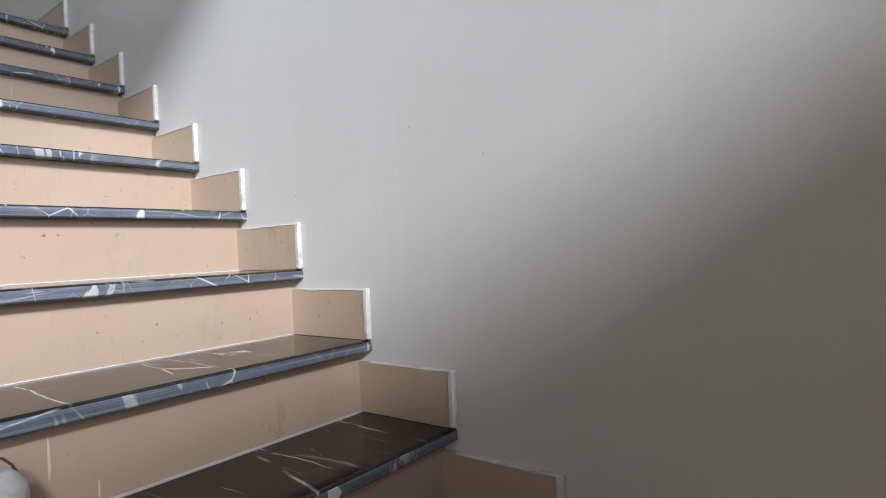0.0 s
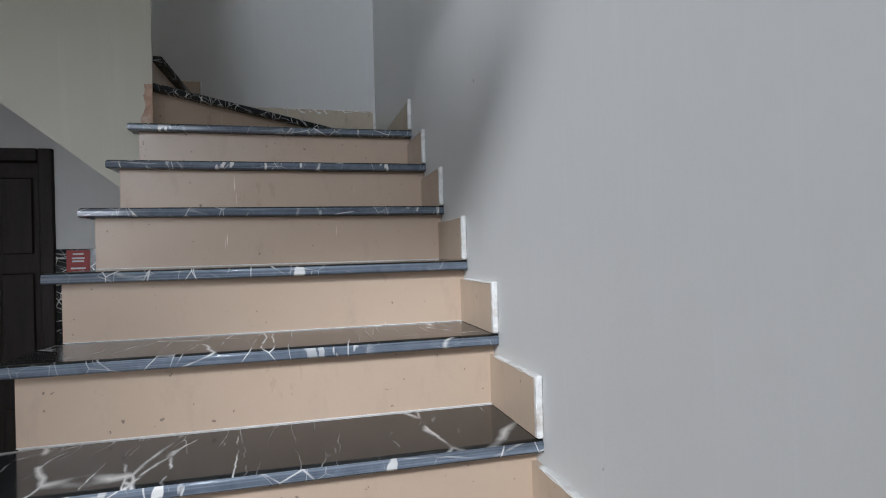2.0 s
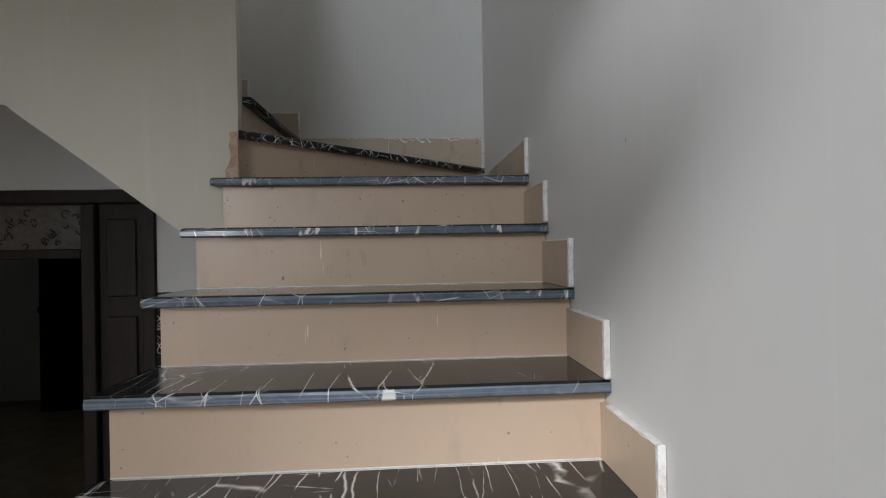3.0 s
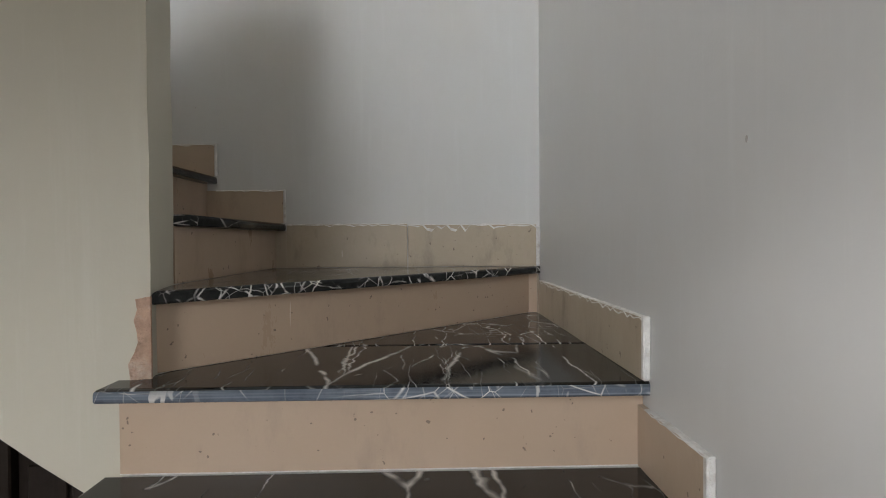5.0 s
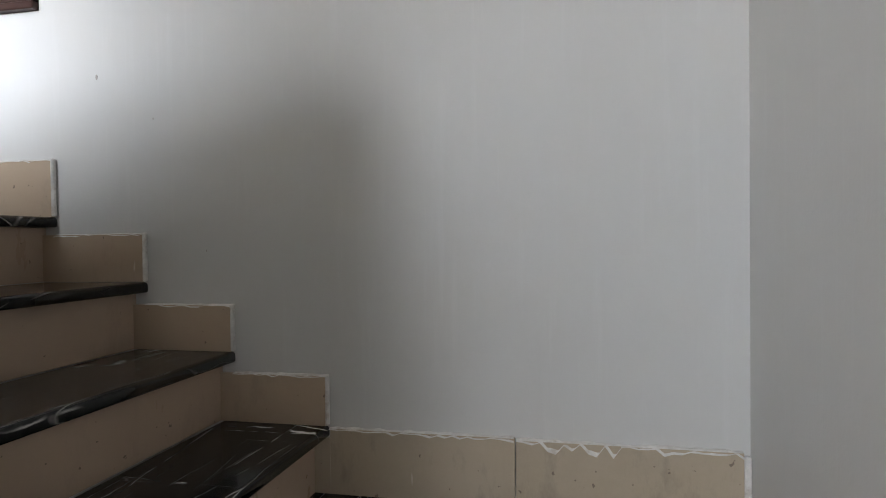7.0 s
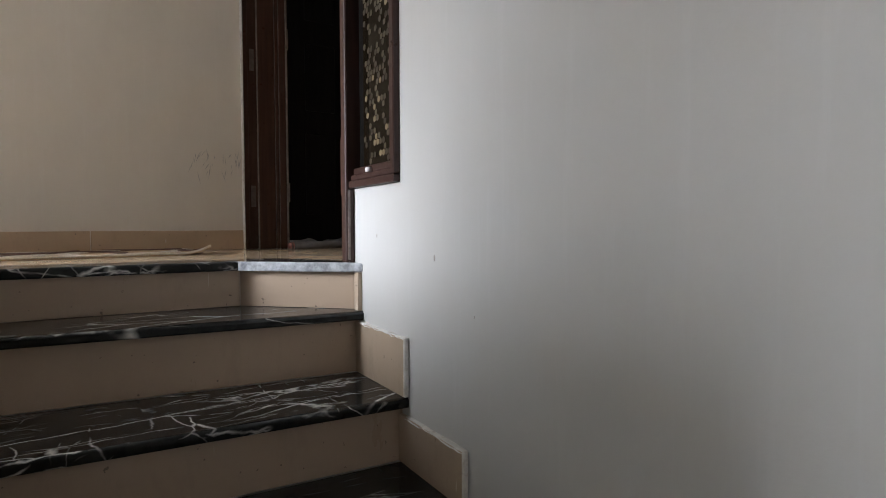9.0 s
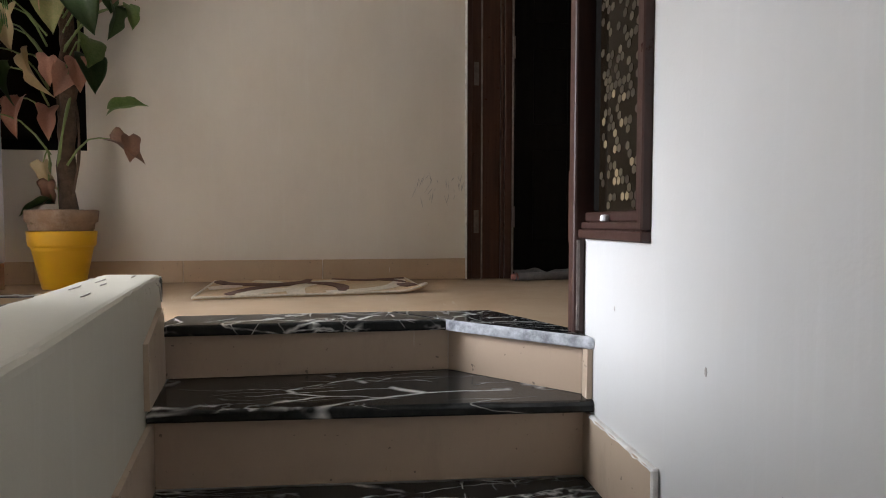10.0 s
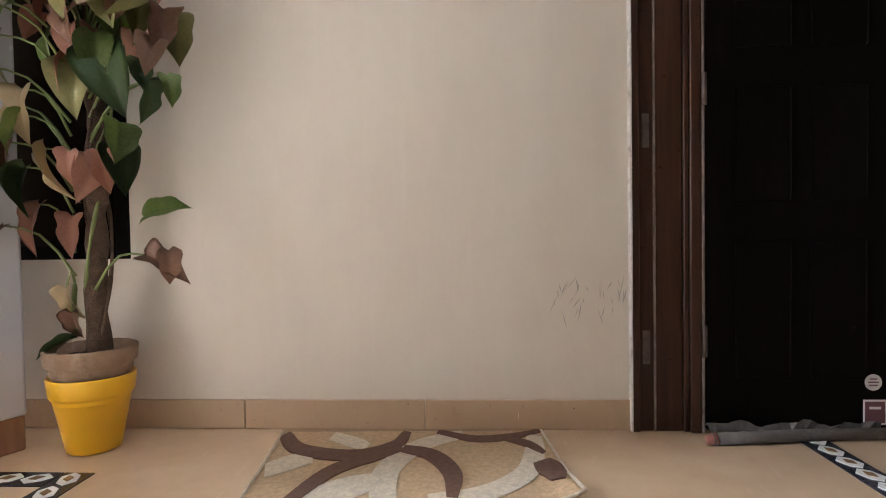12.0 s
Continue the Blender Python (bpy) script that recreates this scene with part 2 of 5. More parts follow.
MAT_SKIRT = beige_tile("beige_skirting_tile", (0.44, 0.335, 0.235), (0.52, 0.40, 0.295), 0.3, 0.45)
MAT_STAIN = beige_tile("stained_skirting_tile", (0.40, 0.32, 0.22), (0.52, 0.435, 0.33), 0.28, 0.7)
MAT_BASE = beige_tile("tan_skirting_stone", (0.45, 0.30, 0.18), (0.53, 0.38, 0.25), 0.3, 0.35)
# white paint with the hall's yellowish bounced light mixed into its colour
MAT_HALF = paint("dingy_white_paint", (0.57, 0.535, 0.44), dirt=(0.50, 0.465, 0.385), rough=0.6, amount=0.2)
MAT_FLOOR = floor_marble("beige_floor_marble")
MAT_LOWFLOOR = plain("dark_floor_tile", (0.22, 0.17, 0.12), 0.2, 0.2, 4)
MAT_WOOD = wood("dark_brown_wood", (0.040, 0.017, 0.010), (0.078, 0.034, 0.021))
MAT_WOOD_X = wood("faded_brown_wood_across", (0.032, 0.0145, 0.011), (0.062, 0.029, 0.023), axis=0)
MAT_WOOD_FADED = wood("faded_brown_wood", (0.032, 0.0145, 0.011), (0.062, 0.029, 0.023))
MAT_CHIPPED = plain("chipped_pale_paint", (0.21, 0.17, 0.15), 0.7, 0.35, 26, relief=0.5, dirt=(0.07, 0.04, 0.03))
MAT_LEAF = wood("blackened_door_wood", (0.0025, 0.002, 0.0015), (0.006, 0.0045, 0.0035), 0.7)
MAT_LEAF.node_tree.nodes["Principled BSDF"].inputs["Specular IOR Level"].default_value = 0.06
MAT_BROWN_DOOR = wood("dull_brown_door_wood", (0.010, 0.006, 0.004), (0.022, 0.014, 0.010), 0.5)
MAT_YELLOW = plain("yellow_plastic", (0.74, 0.40, 0.012), 0.38, 0.06, 6, relief=0.02)
MAT_TERRA = plain("weathered_terracotta", (0.28, 0.18, 0.115), 0.85, 0.3, 12, relief=0.3, dirt=(0.42, 0.33, 0.26))
MAT_SOIL = plain("potting_soil", (0.045, 0.03, 0.02), 0.95, 0.4, 40, relief=1.0)
MAT_TRUNK = plain("coir_pole", (0.105, 0.064, 0.042), 0.95, 0.45, 30, relief=1.0)
MAT_STEM = plain("leaf_stalk", (0.17, 0.22, 0.07), 0.5, 0.2, 20)
MAT_CABINET = plain("white_cabinet_enamel", (0.50, 0.495, 0.52), 0.4, 0.05, 2.0, relief=0.01)
MAT_BLOCK = wood("reddish_wood_block", (0.20, 0.09, 0.05), (0.30, 0.16, 0.085), 0.65)
MAT_RUG = plain("beige_rug_pile", (0.62, 0.43, 0.25), 0.95, 0.22, 60, relief=1.0)
MAT_RUG_BROWN = plain("brown_rug_pile", (0.17, 0.085, 0.055), 0.95, 0.25, 60, relief=1.0)
MAT_RUG_CREAM = plain("cream_rug_pile", (0.78, 0.67, 0.52), 0.95, 0.2, 70, relief=1.0)
MAT_TUBE = plain("grey_foam_tube", (0.11, 0.095, 0.085), 0.8, 0.2, 20, relief=0.3, dirt=(0.20, 0.18, 0.16))
MAT_FILM = plain("dusty_plastic_film", (0.09, 0.082, 0.075), 0.3, 0.4, 20)
MAT_STEEL = plain("worn_steel", (0.16, 0.13, 0.115), 0.5, 0.3, 30, metal=0.8)
MAT_SILVER = plain("silver_sticker", (0.55, 0.54, 0.52), 0.35, 0.15, 60)
MAT_RED = plain("red_sticker", (0.42, 0.04, 0.04), 0.5, 0.1)
MAT_TAPE = plain("faded_red_tape", (0.34, 0.13, 0.10), 0.8, 0.4, 40)
MAT_MAROON = plain("maroon_label", (0.16, 0.06, 0.07), 0.5, 0.2)
MAT_WHITE = plain("white_print", (0.75, 0.73, 0.72), 0.5, 0.08)
MAT_TILE_W = plain("white_inlay_stone", (0.68, 0.67, 0.63), 0.25, 0.15, 25)
MAT_TILE_B = plain("black_inlay_stone", (0.03, 0.033, 0.045), 0.2, 0.3, 25)
MAT_TILE_R = plain("brown_inlay_stone", (0.24, 0.14, 0.07), 0.25, 0.25, 25)
MAT_HEX = [plain("cream_hexagon_film", (0.17, 0.125, 0.068), 0.35, 0.12), plain("amber_hexagon_film", (0.05, 0.037, 0.021), 0.35, 0.15),
           plain("dull_hexagon_film", (0.03, 0.021, 0.013), 0.3, 0.15)]
MAT_DARKGLASS, _n, _l, _p = shader("brown_tinted_glass", 0.06, spec=0.12)
_p.inputs["Base Color"].default_value = (0.009, 0.006, 0.0035, 1)
MAT_SCUFF = plain("grey_scuff", (0.44, 0.40, 0.36), 0.7, 0.3, 60)
MAT_HOLE = plain("dark_crumbled_plaster", (0.12, 0.11, 0.095), 0.95, 0.5, 40, relief=1.0)
MAT_BOOK = plain("dark_goods", (0.03, 0.03, 0.035), 0.5, 0.4)
MAT_SHELF = plain("grey_shelf_board", (0.16, 0.17, 0.17), 0.5, 0.1)
LEAVES = [leaf_material("green_leaf", (0.123, 0.203, 0.043), (0.217, 0.290, 0.080), (0.290, 0.290, 0.102)),
          leaf_material("olive_leaf", (0.232, 0.246, 0.087), (0.348, 0.304, 0.131), (0.406, 0.290, 0.160)),
          leaf_material("wilting_pink_leaf", (0.493, 0.246, 0.174), (0.406, 0.189, 0.123), (0.290, 0.174, 0.087)),
          leaf_material("dry_tan_leaf", (0.435, 0.334, 0.174), (0.493, 0.362, 0.217), (0.246, 0.217, 0.087)),
          leaf_material("brown_leaf", (0.217, 0.109, 0.072), (0.290, 0.160, 0.102), (0.145, 0.087, 0.058)),
          leaf_material("dark_green_leaf", (0.043, 0.087, 0.022), (0.072, 0.116, 0.036), (0.116, 0.116, 0.043))]
MAT_FERN = leaf_material("fern_green", (0.05, 0.12, 0.035), (0.085, 0.17, 0.055), (0.12, 0.17, 0.08))
_fp = MAT_FERN.node_tree.nodes["Principled BSDF"]
_fp.inputs["Roughness"].default_value, _fp.inputs["Specular IOR Level"].default_value = 0.75, 0.15

# ---------------------------------------------------------------- building helpers


def mesh_of(name, bm, mat):
    me = bpy.data.meshes.new(name)
    bmesh.ops.recalc_face_normals(bm, faces=bm.faces[:])
    bm.to_mesh(me)
    bm.free()
    me.materials.append(mat)
    return me


def part(name, bm, mat, parent=None, label=""):
    ob = new(name, mesh_of(name, bm, mat))
    ob.parent = parent
    if label:
        tagged(ob, label)
    return ob


def thing(name, at, label, category, group="", kind=""):
    ob = new(name)
    ob.empty_display_size = 0.05
    ob.location = at
    return tagged(ob, label, category, group, kind)


def under(parent):
    """Parents built in world coordinates keep their place: the children are shifted back."""
    for o in parent.children:
        o.matrix_parent_inverse = Matrix.Translation(parent.location).inverted()


def box(bm, x0, x1, y0, y1, z0, z1):
    vs = [bm.verts.new(c) for c in ((x0, y0, z0), (x1, y0, z0), (x1, y1, z0), (x0, y1, z0), (x0, y0, z1), (x1, y0, z1), (x1, y1, z1), (x0, y1, z1))]
    for f in ((0, 3, 2, 1), (4, 5, 6, 7), (0, 1, 5, 4), (1, 2, 6, 5), (2, 3, 7, 6), (3, 0, 4, 7)):
        bm.faces.new([vs[i] for i in f])
    return vs


def box_bm(x0, x1, y0, y1, z0, z1, bevel=0.0, seg=2):
    bm = bmesh.new()
    box(bm, x0, x1, y0, y1, z0, z1)
    if bevel:
        bmesh.ops.bevel(bm, geom=bm.edges[:], offset=bevel, segments=seg, affect="EDGES", profile=0.5)
    return bm


def prism_bm(poly, z0, z1, bevel=0.0, seg=3, tops=None):
    """A slab over a plan outline. tops: other heights of the upper corners."""
    bm = bmesh.new()
    lo = [bm.verts.new((x, y, z0)) for x, y in poly]
    hi = [bm.verts.new((x, y, z1)) for x, y in poly]
    bm.faces.new(lo[::-1])
    bm.faces.new(hi)
    k = len(poly)
    for i in range(k):
        bm.faces.new((lo[i], lo[(i + 1) % k], hi[(i + 1) % k], hi[i]))
    if bevel:
        edges = [e for e in bm.edges if abs(e.verts[0].co.z - e.verts[1].co.z) < 1e-6]
        bmesh.ops.bevel(bm, geom=edges, offset=bevel, segments=seg, affect="EDGES", profile=0.5)
    return bm


def side_bm(profile, a0, a1, axis="x"):
    """A solid from a profile in the upright plane, drawn out along x or y. a0, a1: where it begins and ends (numbers, or functions of u)."""
    bm = bmesh.new()
    ends = []
    for a in (a0, a1):
        row = []
        for u, z in profile:
            w = a(u) if callable(a) else a
            row.append(bm.verts.new((w, u, z) if axis == "x" else (u, w, z)))
        ends.append(row)
    k = len(profile)
    bm.faces.new(ends[0])
    bm.faces.new(ends[1][::-1])
    for i in range(k):
        bm.faces.new((ends[0][i], ends[0][(i + 1) % k], ends[1][(i + 1) % k], ends[1][i]))
    return bm


def pierced(bm, u0, u1, z0, z1, v0, v1, axis, openings):
    """A wall from u0 to u1 (along axis), v0 to v1 thick, with rectangular openings (u0, u1, z0, z1)."""
    us = sorted({u0, u1, *[min(max(o[i], u0), u1) for o in openings for i in (0, 1)]})
    for a, b in zip(us, us[1:]):
        mid = (a + b) / 2
        gaps = sorted((o[2], o[3]) for o in openings if o[0] < mid < o[1])
        z = z0
        for g0, g1 in [*gaps, (z1, z1)]:
            if g0 > z + 1e-6:
                if axis == "x":
                    box(bm, a, b, v0, v1, z, g0)
                else:
                    box(bm, v0, v1, a, b, z, g0)
            z = max(z, g1)


def tube_bm(points, radii, sides=8):
    """A tube along points with its own radius at each."""
    bm = bmesh.new()
    rings = []
    for i, p in enumerate(points):
        p = Vector(p)
        d = (Vector(points[min(i + 1, len(points) - 1)]) - Vector(points[max(i - 1, 0)])).normalized()
        up = Vector((0, 0, 1)) if abs(d.z) < 0.9 else Vector((1, 0, 0))
        a = d.cross(up).normalized()
        b = d.cross(a)
        r = radii[i] if isinstance(radii, (list, tuple)) else radii
        rings.append([bm.verts.new(p + r * (math.cos(t) * a + math.sin(t) * b)) for t in (2 * math.pi * j / sides for j in range(sides))])
    for r0, r1 in zip(rings, rings[1:]):
        for j in range(sides):
            bm.faces.new((r0[j], r0[(j + 1) % sides], r1[(j + 1) % sides], r1[j]))
    bm.faces.new(rings[0][::-1])
    bm.faces.new(rings[-1])
    for f in bm.faces:
        f.smooth = True
    return bm


def lathe_bm(profile, x, y, sides=40, jitter=0.0):
    """A turned body from (radius, z) pairs round the upright axis through x, y; closed profile."""
    bm = bmesh.new()
    rng = random.Random(5)
    rings = []
    for r, z in profile:
        ring = []
        for j in range(sides):
            t = 2 * math.pi * j / sides
            rr = r * (1 + jitter * math.sin(3 * t + z * 40) * 0.5 + jitter * rng.uniform(-0.5, 0.5))
            ring.append(bm.verts.new((x + rr * math.cos(t), y + rr * math.sin(t), z + jitter * 0.1 * rng.uniform(-1, 1))))
        rings.append(ring)
    k = len(rings)
    for i in range(k):
        r0, r1 = rings[i], rings[(i + 1) % k]
        for j in range(sides):
            f = bm.faces.new((r0[j], r0[(j + 1) % sides], r1[(j + 1) % sides], r1[j]))
            f.smooth = True
    return bm


def structure(name, bm, mat, label, category="wall"):
    return tagged(part(name, bm, mat), label, category, kind="structure")


# ---------------------------------------------------------------- measures of the stairs
H = 0.178                       # riser
G = 0.25                        # going
NOSE = 0.028                    # thickness of the marble treads
EDGE = 0.026                    # thickness of the landing's edge slabs
OVER = 0.036                    # their overhang
DZ = 0.030                      # the treads lie this much above the even division
L = 19 * H                      # the upper floor
NORTH = 1.08                    # face of the wall behind the winders
TOP = 6.35                      # ceiling
XB = (-0.968, -1.223, -1.475, -1.755, -2.05)     # nosings of the upper flight at the north wall
TILE = (0.124, 0.119, 0.128, 0.156)           # heights of the skirting tiles beside it
ZB = tuple(z + 0.020 for z in (14 * H, 15 * H, 16 * H, 17 * H, 3.218))


def inner_out(x):
    """Outer (south) face of the wall beside the upper flight, which runs a little askew."""
    return 0.085 + 0.16 * (x + 1.0)


def inner_in(x):
    """Its inner face: the wall is a little thicker at the foot of the flight."""
    return inner_out(x) + 0.15 + 0.050 * min(1.0, max(0.0, (x + 2.415) / 1.415))


# ---------------------------------------------------------------- walls, floors, ceiling
bm = bmesh.new()
pierced(bm, -5.2, 1.31, 0, TOP, 0.0, 0.23, "y", [])
structure("wall_east", bm, MAT_WALL, "pale grey painted plaster wall beside the lower flight")

bm = bmesh.new()
pierced(bm, -6.0, 0.0, 0, TOP, NORTH, NORTH + 0.23, "x",
        [(-2.9, -1.70, 0, 2.25), (-3.5, -2.12, L - 0.03, L + 2.25), (-2.12, -1.80, 3.615, L + 2.25)])
structure("wall_north", bm, MAT_WALL, "pale grey painted plaster wall with a doorway on each floor")

bm = bmesh.new()
pierced(bm, -5.2, NORTH, L - 0.2, TOP, -3.73, -3.5, "y", [(-1.55, -0.653, 3.967, 5.3)])
structure("wall_west_upper", bm, MAT_WALL_WARM, "cream painted wall of the upper landing with scuffs")

# the opening is added out of view for the western fill lamp
bm = bmesh.new()
pierced(bm, -5.2, NORTH, 0, L - 0.2, -5.2, -5.0, "y", [(-3.4, -1.8, 0.1, 2.2)])
structure("wall_west_lower", bm, MAT_WALL_WARM, "unseen wall of the lower hall, opening added for a fill lamp")

bm = bmesh.new()
pierced(bm, -5.0, -2.05, 0, L - 0.2, -5.4, -5.2, "x", [(-3.5, -2.2, 0.3, 2.9)])
box(bm, -2.05, 0.0, -5.4, -5.2, 0, 2.4)
box(bm, -2.05, 0.0, -5.4, -5.0, 2.3, 2.4)
structure("wall_south_lower", bm, MAT_WALL, "plain wall of the lower hall with a window opening")
# out of view: sill, lintel and jamb set where sun and sky are cut off
bm = bmesh.new()
pierced(bm, -3.5, 0.0, 2.4, TOP, -5.2, -5.0, "x", [(-3.4, -0.85, 2.90, 5.3)])
structure("wall_south_stair", bm, MAT_WALL, "unseen wall of the stairwell, tall window opening sized to shape the sunlight")
bm = bmesh.new()
pierced(bm, -3.5, -2.05, L - 0.2, TOP, -3.0, -2.8, "x", [(-3.42, -2.12, L + 0.3, L + 2.4)])
structure("wall_south_upper", bm, MAT_WALL_WARM, "plain wall of the upper hall with a window opening")
# added out of view: blocks the hall window's light towards the stairs
bm = bmesh.new()
pierced(bm, -3.0, -1.0, L - 0.2, TOP, -2.05, -1.95, "y", [])
structure("wall_stairwell", bm, MAT_WALL, "unseen wall added to shade the stairs from the hall window")

structure("floor_lower", box_bm(-6.0, 0.0, -5.2, 6.2, -0.1, 0.0), MAT_LOWFLOOR, "dark polished tile floor of the lower hall", "floor")
# slab of the upper floor: landing, hall beside the stairwell, room behind the doorway
bm = bmesh.new()
box(bm, -5.0, -2.40, -0.14, 5.2, L - 0.2, L - 0.02)
box(bm, -5.0, -2.40, -3.0, -0.14, L - 0.2, L - 0.02)
box(bm, -5.0, -3.5, -5.2, -3.0, L - 0.2, L - 0.02)
b2 = prism_bm([(-2.40, -3.0), (-1.12, -3.0), (-1.12, inner_out(-1.12)), (-2.40, inner_out(-2.40))], L - 0.2, L - 0.02)
structure("floor_slab_hall", b2, MAT_CEIL, "painted concrete slab of the hall beside the stairwell", "floor")
structure("floor_slab_upper", bm, MAT_CEIL, "painted concrete slab of the upper floor", "floor")
structure("ceiling", box_bm(-5.2, 0.23, -5.2, 6.2, TOP, TOP + 0.15), MAT_CEIL, "white painted ceiling over stairwell and landing", "ceiling")
# rooms behind the doorways
bm = bmesh.new()
pierced(bm, -6.0, 0.0, 0, L - 0.2, 6.0, 6.2, "x", [])
structure("wall_north_lower_room", bm, MAT_WALL, "plain wall of the dim lower room")
bm = bmesh.new()
box(bm, -6.2, -6.0, NORTH, 6.2, 0, L - 0.2)
# side opening added out of view for this room's fill lamp
pierced(bm, NORTH + 0.23, 6.2, 0, L - 0.2, -0.2, 0.0, "y", [(3.0, 4.4, 0.9, 2.1)])
structure("wall_side_lower_room", bm, MAT_WALL, "plain side walls of the dim lower room")
structure("ceiling_lower_room", box_bm(-6.2, 0.0, NORTH + 0.23, 6.2, L - 0.2, L - 0.1), MAT_CEIL, "plain ceiling of the lower room", "ceiling")
bm = bmesh.new()
box(bm, -5.2, -5.0, NORTH + 0.23, 5.2, L - 0.2, TOP)
box(bm, -1.2, -1.0, NORTH + 0.23, 5.2, L - 0.2, TOP)
box(bm, -5.0, -1.2, 5.0, 5.2, L - 0.2, TOP)
structure("wall_upper_room", bm, MAT_WALL_WARM, "plain walls of the dark upper room")

# wall beside the upper flight: sloped underside, level top, worn free end
W_END = -2.415
prof = [(-1.0, 1.84), (-1.125, 1.942), (W_END, 1.942 + 0.80 * (-1.125 - W_END)), (W_END, 3.517), (-1.0, 3.517)]
hw = side_bm(prof, inner_out, inner_in, "y")
for v in hw.verts:                  # its end at the winders is cut askew
    if v.co.x > -1.001 and v.co.y > 0.15:
        v.co.x -= 0.04
bmesh.ops.bevel(hw, geom=[e for e in hw.edges if min(v.co.z for v in e.verts) > 3.5 or max(v.co.x for v in e.verts) < -2.4], offset=0.014, segments=3, affect="EDGES", profile=0.6)
bmesh.ops.subdivide_edges(hw, edges=[e for e in hw.edges if e.calc_length() > 0.3], cuts=14, use_grid_fill=True)
bmesh.ops.triangulate(hw, faces=[f for f in hw.faces if len(f.verts) > 4])
for v in hw.verts:
    v.co += noise.noise_vector(v.co * 7.0) * 0.0035
structure("wall_stair_half", hw, MAT_HALF,
          "white plastered half wall with chipped edges beside the upper flight")

# ---------------------------------------------------------------- lower flight


def tread(parent, poly, z, mat=None, label="", edge=False):
    """A polished marble slab with a rounded edge."""
    bm = prism_bm(poly, z - NOSE, z)
    free = [e for e in bm.edges if abs(e.verts[0].co.z - e.verts[1].co.z) < 1e-6 and min(v.co.x for v in e.verts) < -0.01 and min(v.co.y for v in e.verts) < NORTH - 0.01]
    top = [e for e in free if e.verts[0].co.z > z - 0.001]
    low = [e for e in free if e.verts[0].co.z < z - 0.001]
    bmesh.ops.bevel(bm, geom=low, offset=0.005, segments=2, affect="EDGES", profile=0.5)
    bmesh.ops.bevel(bm, geom=[e for e in top if e.is_valid], offset=0.0105, segments=5, affect="EDGES", profile=0.5)
    for f in bm.faces:
        f.smooth = abs(f.normal.z) < 0.98 and f.calc_area() < 0.012
    o = part("tread", bm, mat or MAT_MARBLE, parent, label)
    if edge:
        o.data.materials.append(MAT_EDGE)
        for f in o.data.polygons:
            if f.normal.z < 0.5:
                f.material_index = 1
    return o


lower = thing("stairs_lower_flight", (-0.5, -1.5, 0), "stairs of black veined marble treads and peach tile risers", "stairs", kind="structure")
XL, XR = -1.04, 0.0
prof = []
for k in range(11, -1, -1):
    y = -G * k + OVER + 0.012
    prof += [(y, ((11 - k) * H + DZ)), (y, ((12 - k) * H + DZ) - NOSE)]
prof += [(NORTH, (12 * H + DZ) - NOSE), (NORTH, (12 * H + DZ) - 0.25), (0.1, (12 * H + DZ) - 0.25), (-2.4, 0.0)]
part("stair_body", side_bm(prof, XL + 0.004, XR), MAT_PLASTER, lower, "white plastered stair body")
for k in range(11, 0, -1):
    y, z = -G * k, ((12 - k) * H + DZ)
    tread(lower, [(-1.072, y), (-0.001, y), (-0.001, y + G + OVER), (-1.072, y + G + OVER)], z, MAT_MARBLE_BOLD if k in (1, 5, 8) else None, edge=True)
for k in range(11, -1, -1):
    y, z = -G * k + OVER, ((12 - k) * H + DZ)
    part("riser", box_bm(XL, XR - 0.002, y, y + 0.011, z - H + 0.001, z - NOSE - 0.001), MAT_RISER, lower)
    part("grout_line", box_bm(XL, XR - 0.002, y - 0.0015, y - 0.0001, z - H + 0.0005, z - H + 0.0028), MAT_GROUT, lower)
# quarter turn: two winders
pier_s, corner = (-1.0, 0.088), (-0.002, NORTH - 0.02)
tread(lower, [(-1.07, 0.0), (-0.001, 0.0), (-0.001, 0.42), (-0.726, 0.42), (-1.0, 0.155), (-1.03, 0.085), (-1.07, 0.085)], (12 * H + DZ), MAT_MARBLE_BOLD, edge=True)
tread(lower, [(-0.722, 0.424), (-0.001, 0.424), (-0.001, NORTH - 0.001), (-0.048, NORTH - 0.001)], (12 * H + DZ), MAT_MARBLE_W)
d = Vector((corner[0] - pier_s[0], corner[1] - pier_s[1])).normalized()
nrm = Vector((-d.y, d.x))
a, b = Vector(pier_s) + nrm * OVER, Vector(corner) + nrm * OVER + d * 0.02
part("riser", prism_bm([tuple(a), tuple(b), tuple(b + nrm * 0.011), tuple(a + nrm * 0.011)], (12 * H + DZ) + 0.001, (13 * H + DZ) - NOSE), MAT_RISER, lower)
part("winder_body", prism_bm([tuple(a + nrm * 0.012), tuple(b + nrm * 0.012), (-0.045, NORTH), (-1.0, NORTH), (-1.0, 0.2)], (12 * H + DZ) - 0.2, (13 * H + DZ) - NOSE - 0.001),
     MAT_PLASTER, lower, "plastered body under the winder")
part("skirting_tile", box_bm(-0.050, -0.0135, NORTH - 0.012, NORTH - 0.001, (12 * H + DZ) + 0.001, (13 * H + DZ) - NOSE - 0.001), MAT_RISER, lower)
part("skirting_tile", box_bm(XB[0] - OVER, -0.9625, NORTH - 0.012, NORTH - 0.001, (13 * H + DZ) + 0.001, ZB[0] - NOSE - 0.001), MAT_STAIN, lower)
tread(lower, [pier_s, corner, (-0.002, NORTH), (-1.02, NORTH), (-1.045, 0.60), (-1.045, 0.27), (-1.02, 0.16)], (13 * H + DZ), MAT_MARBLE_W)
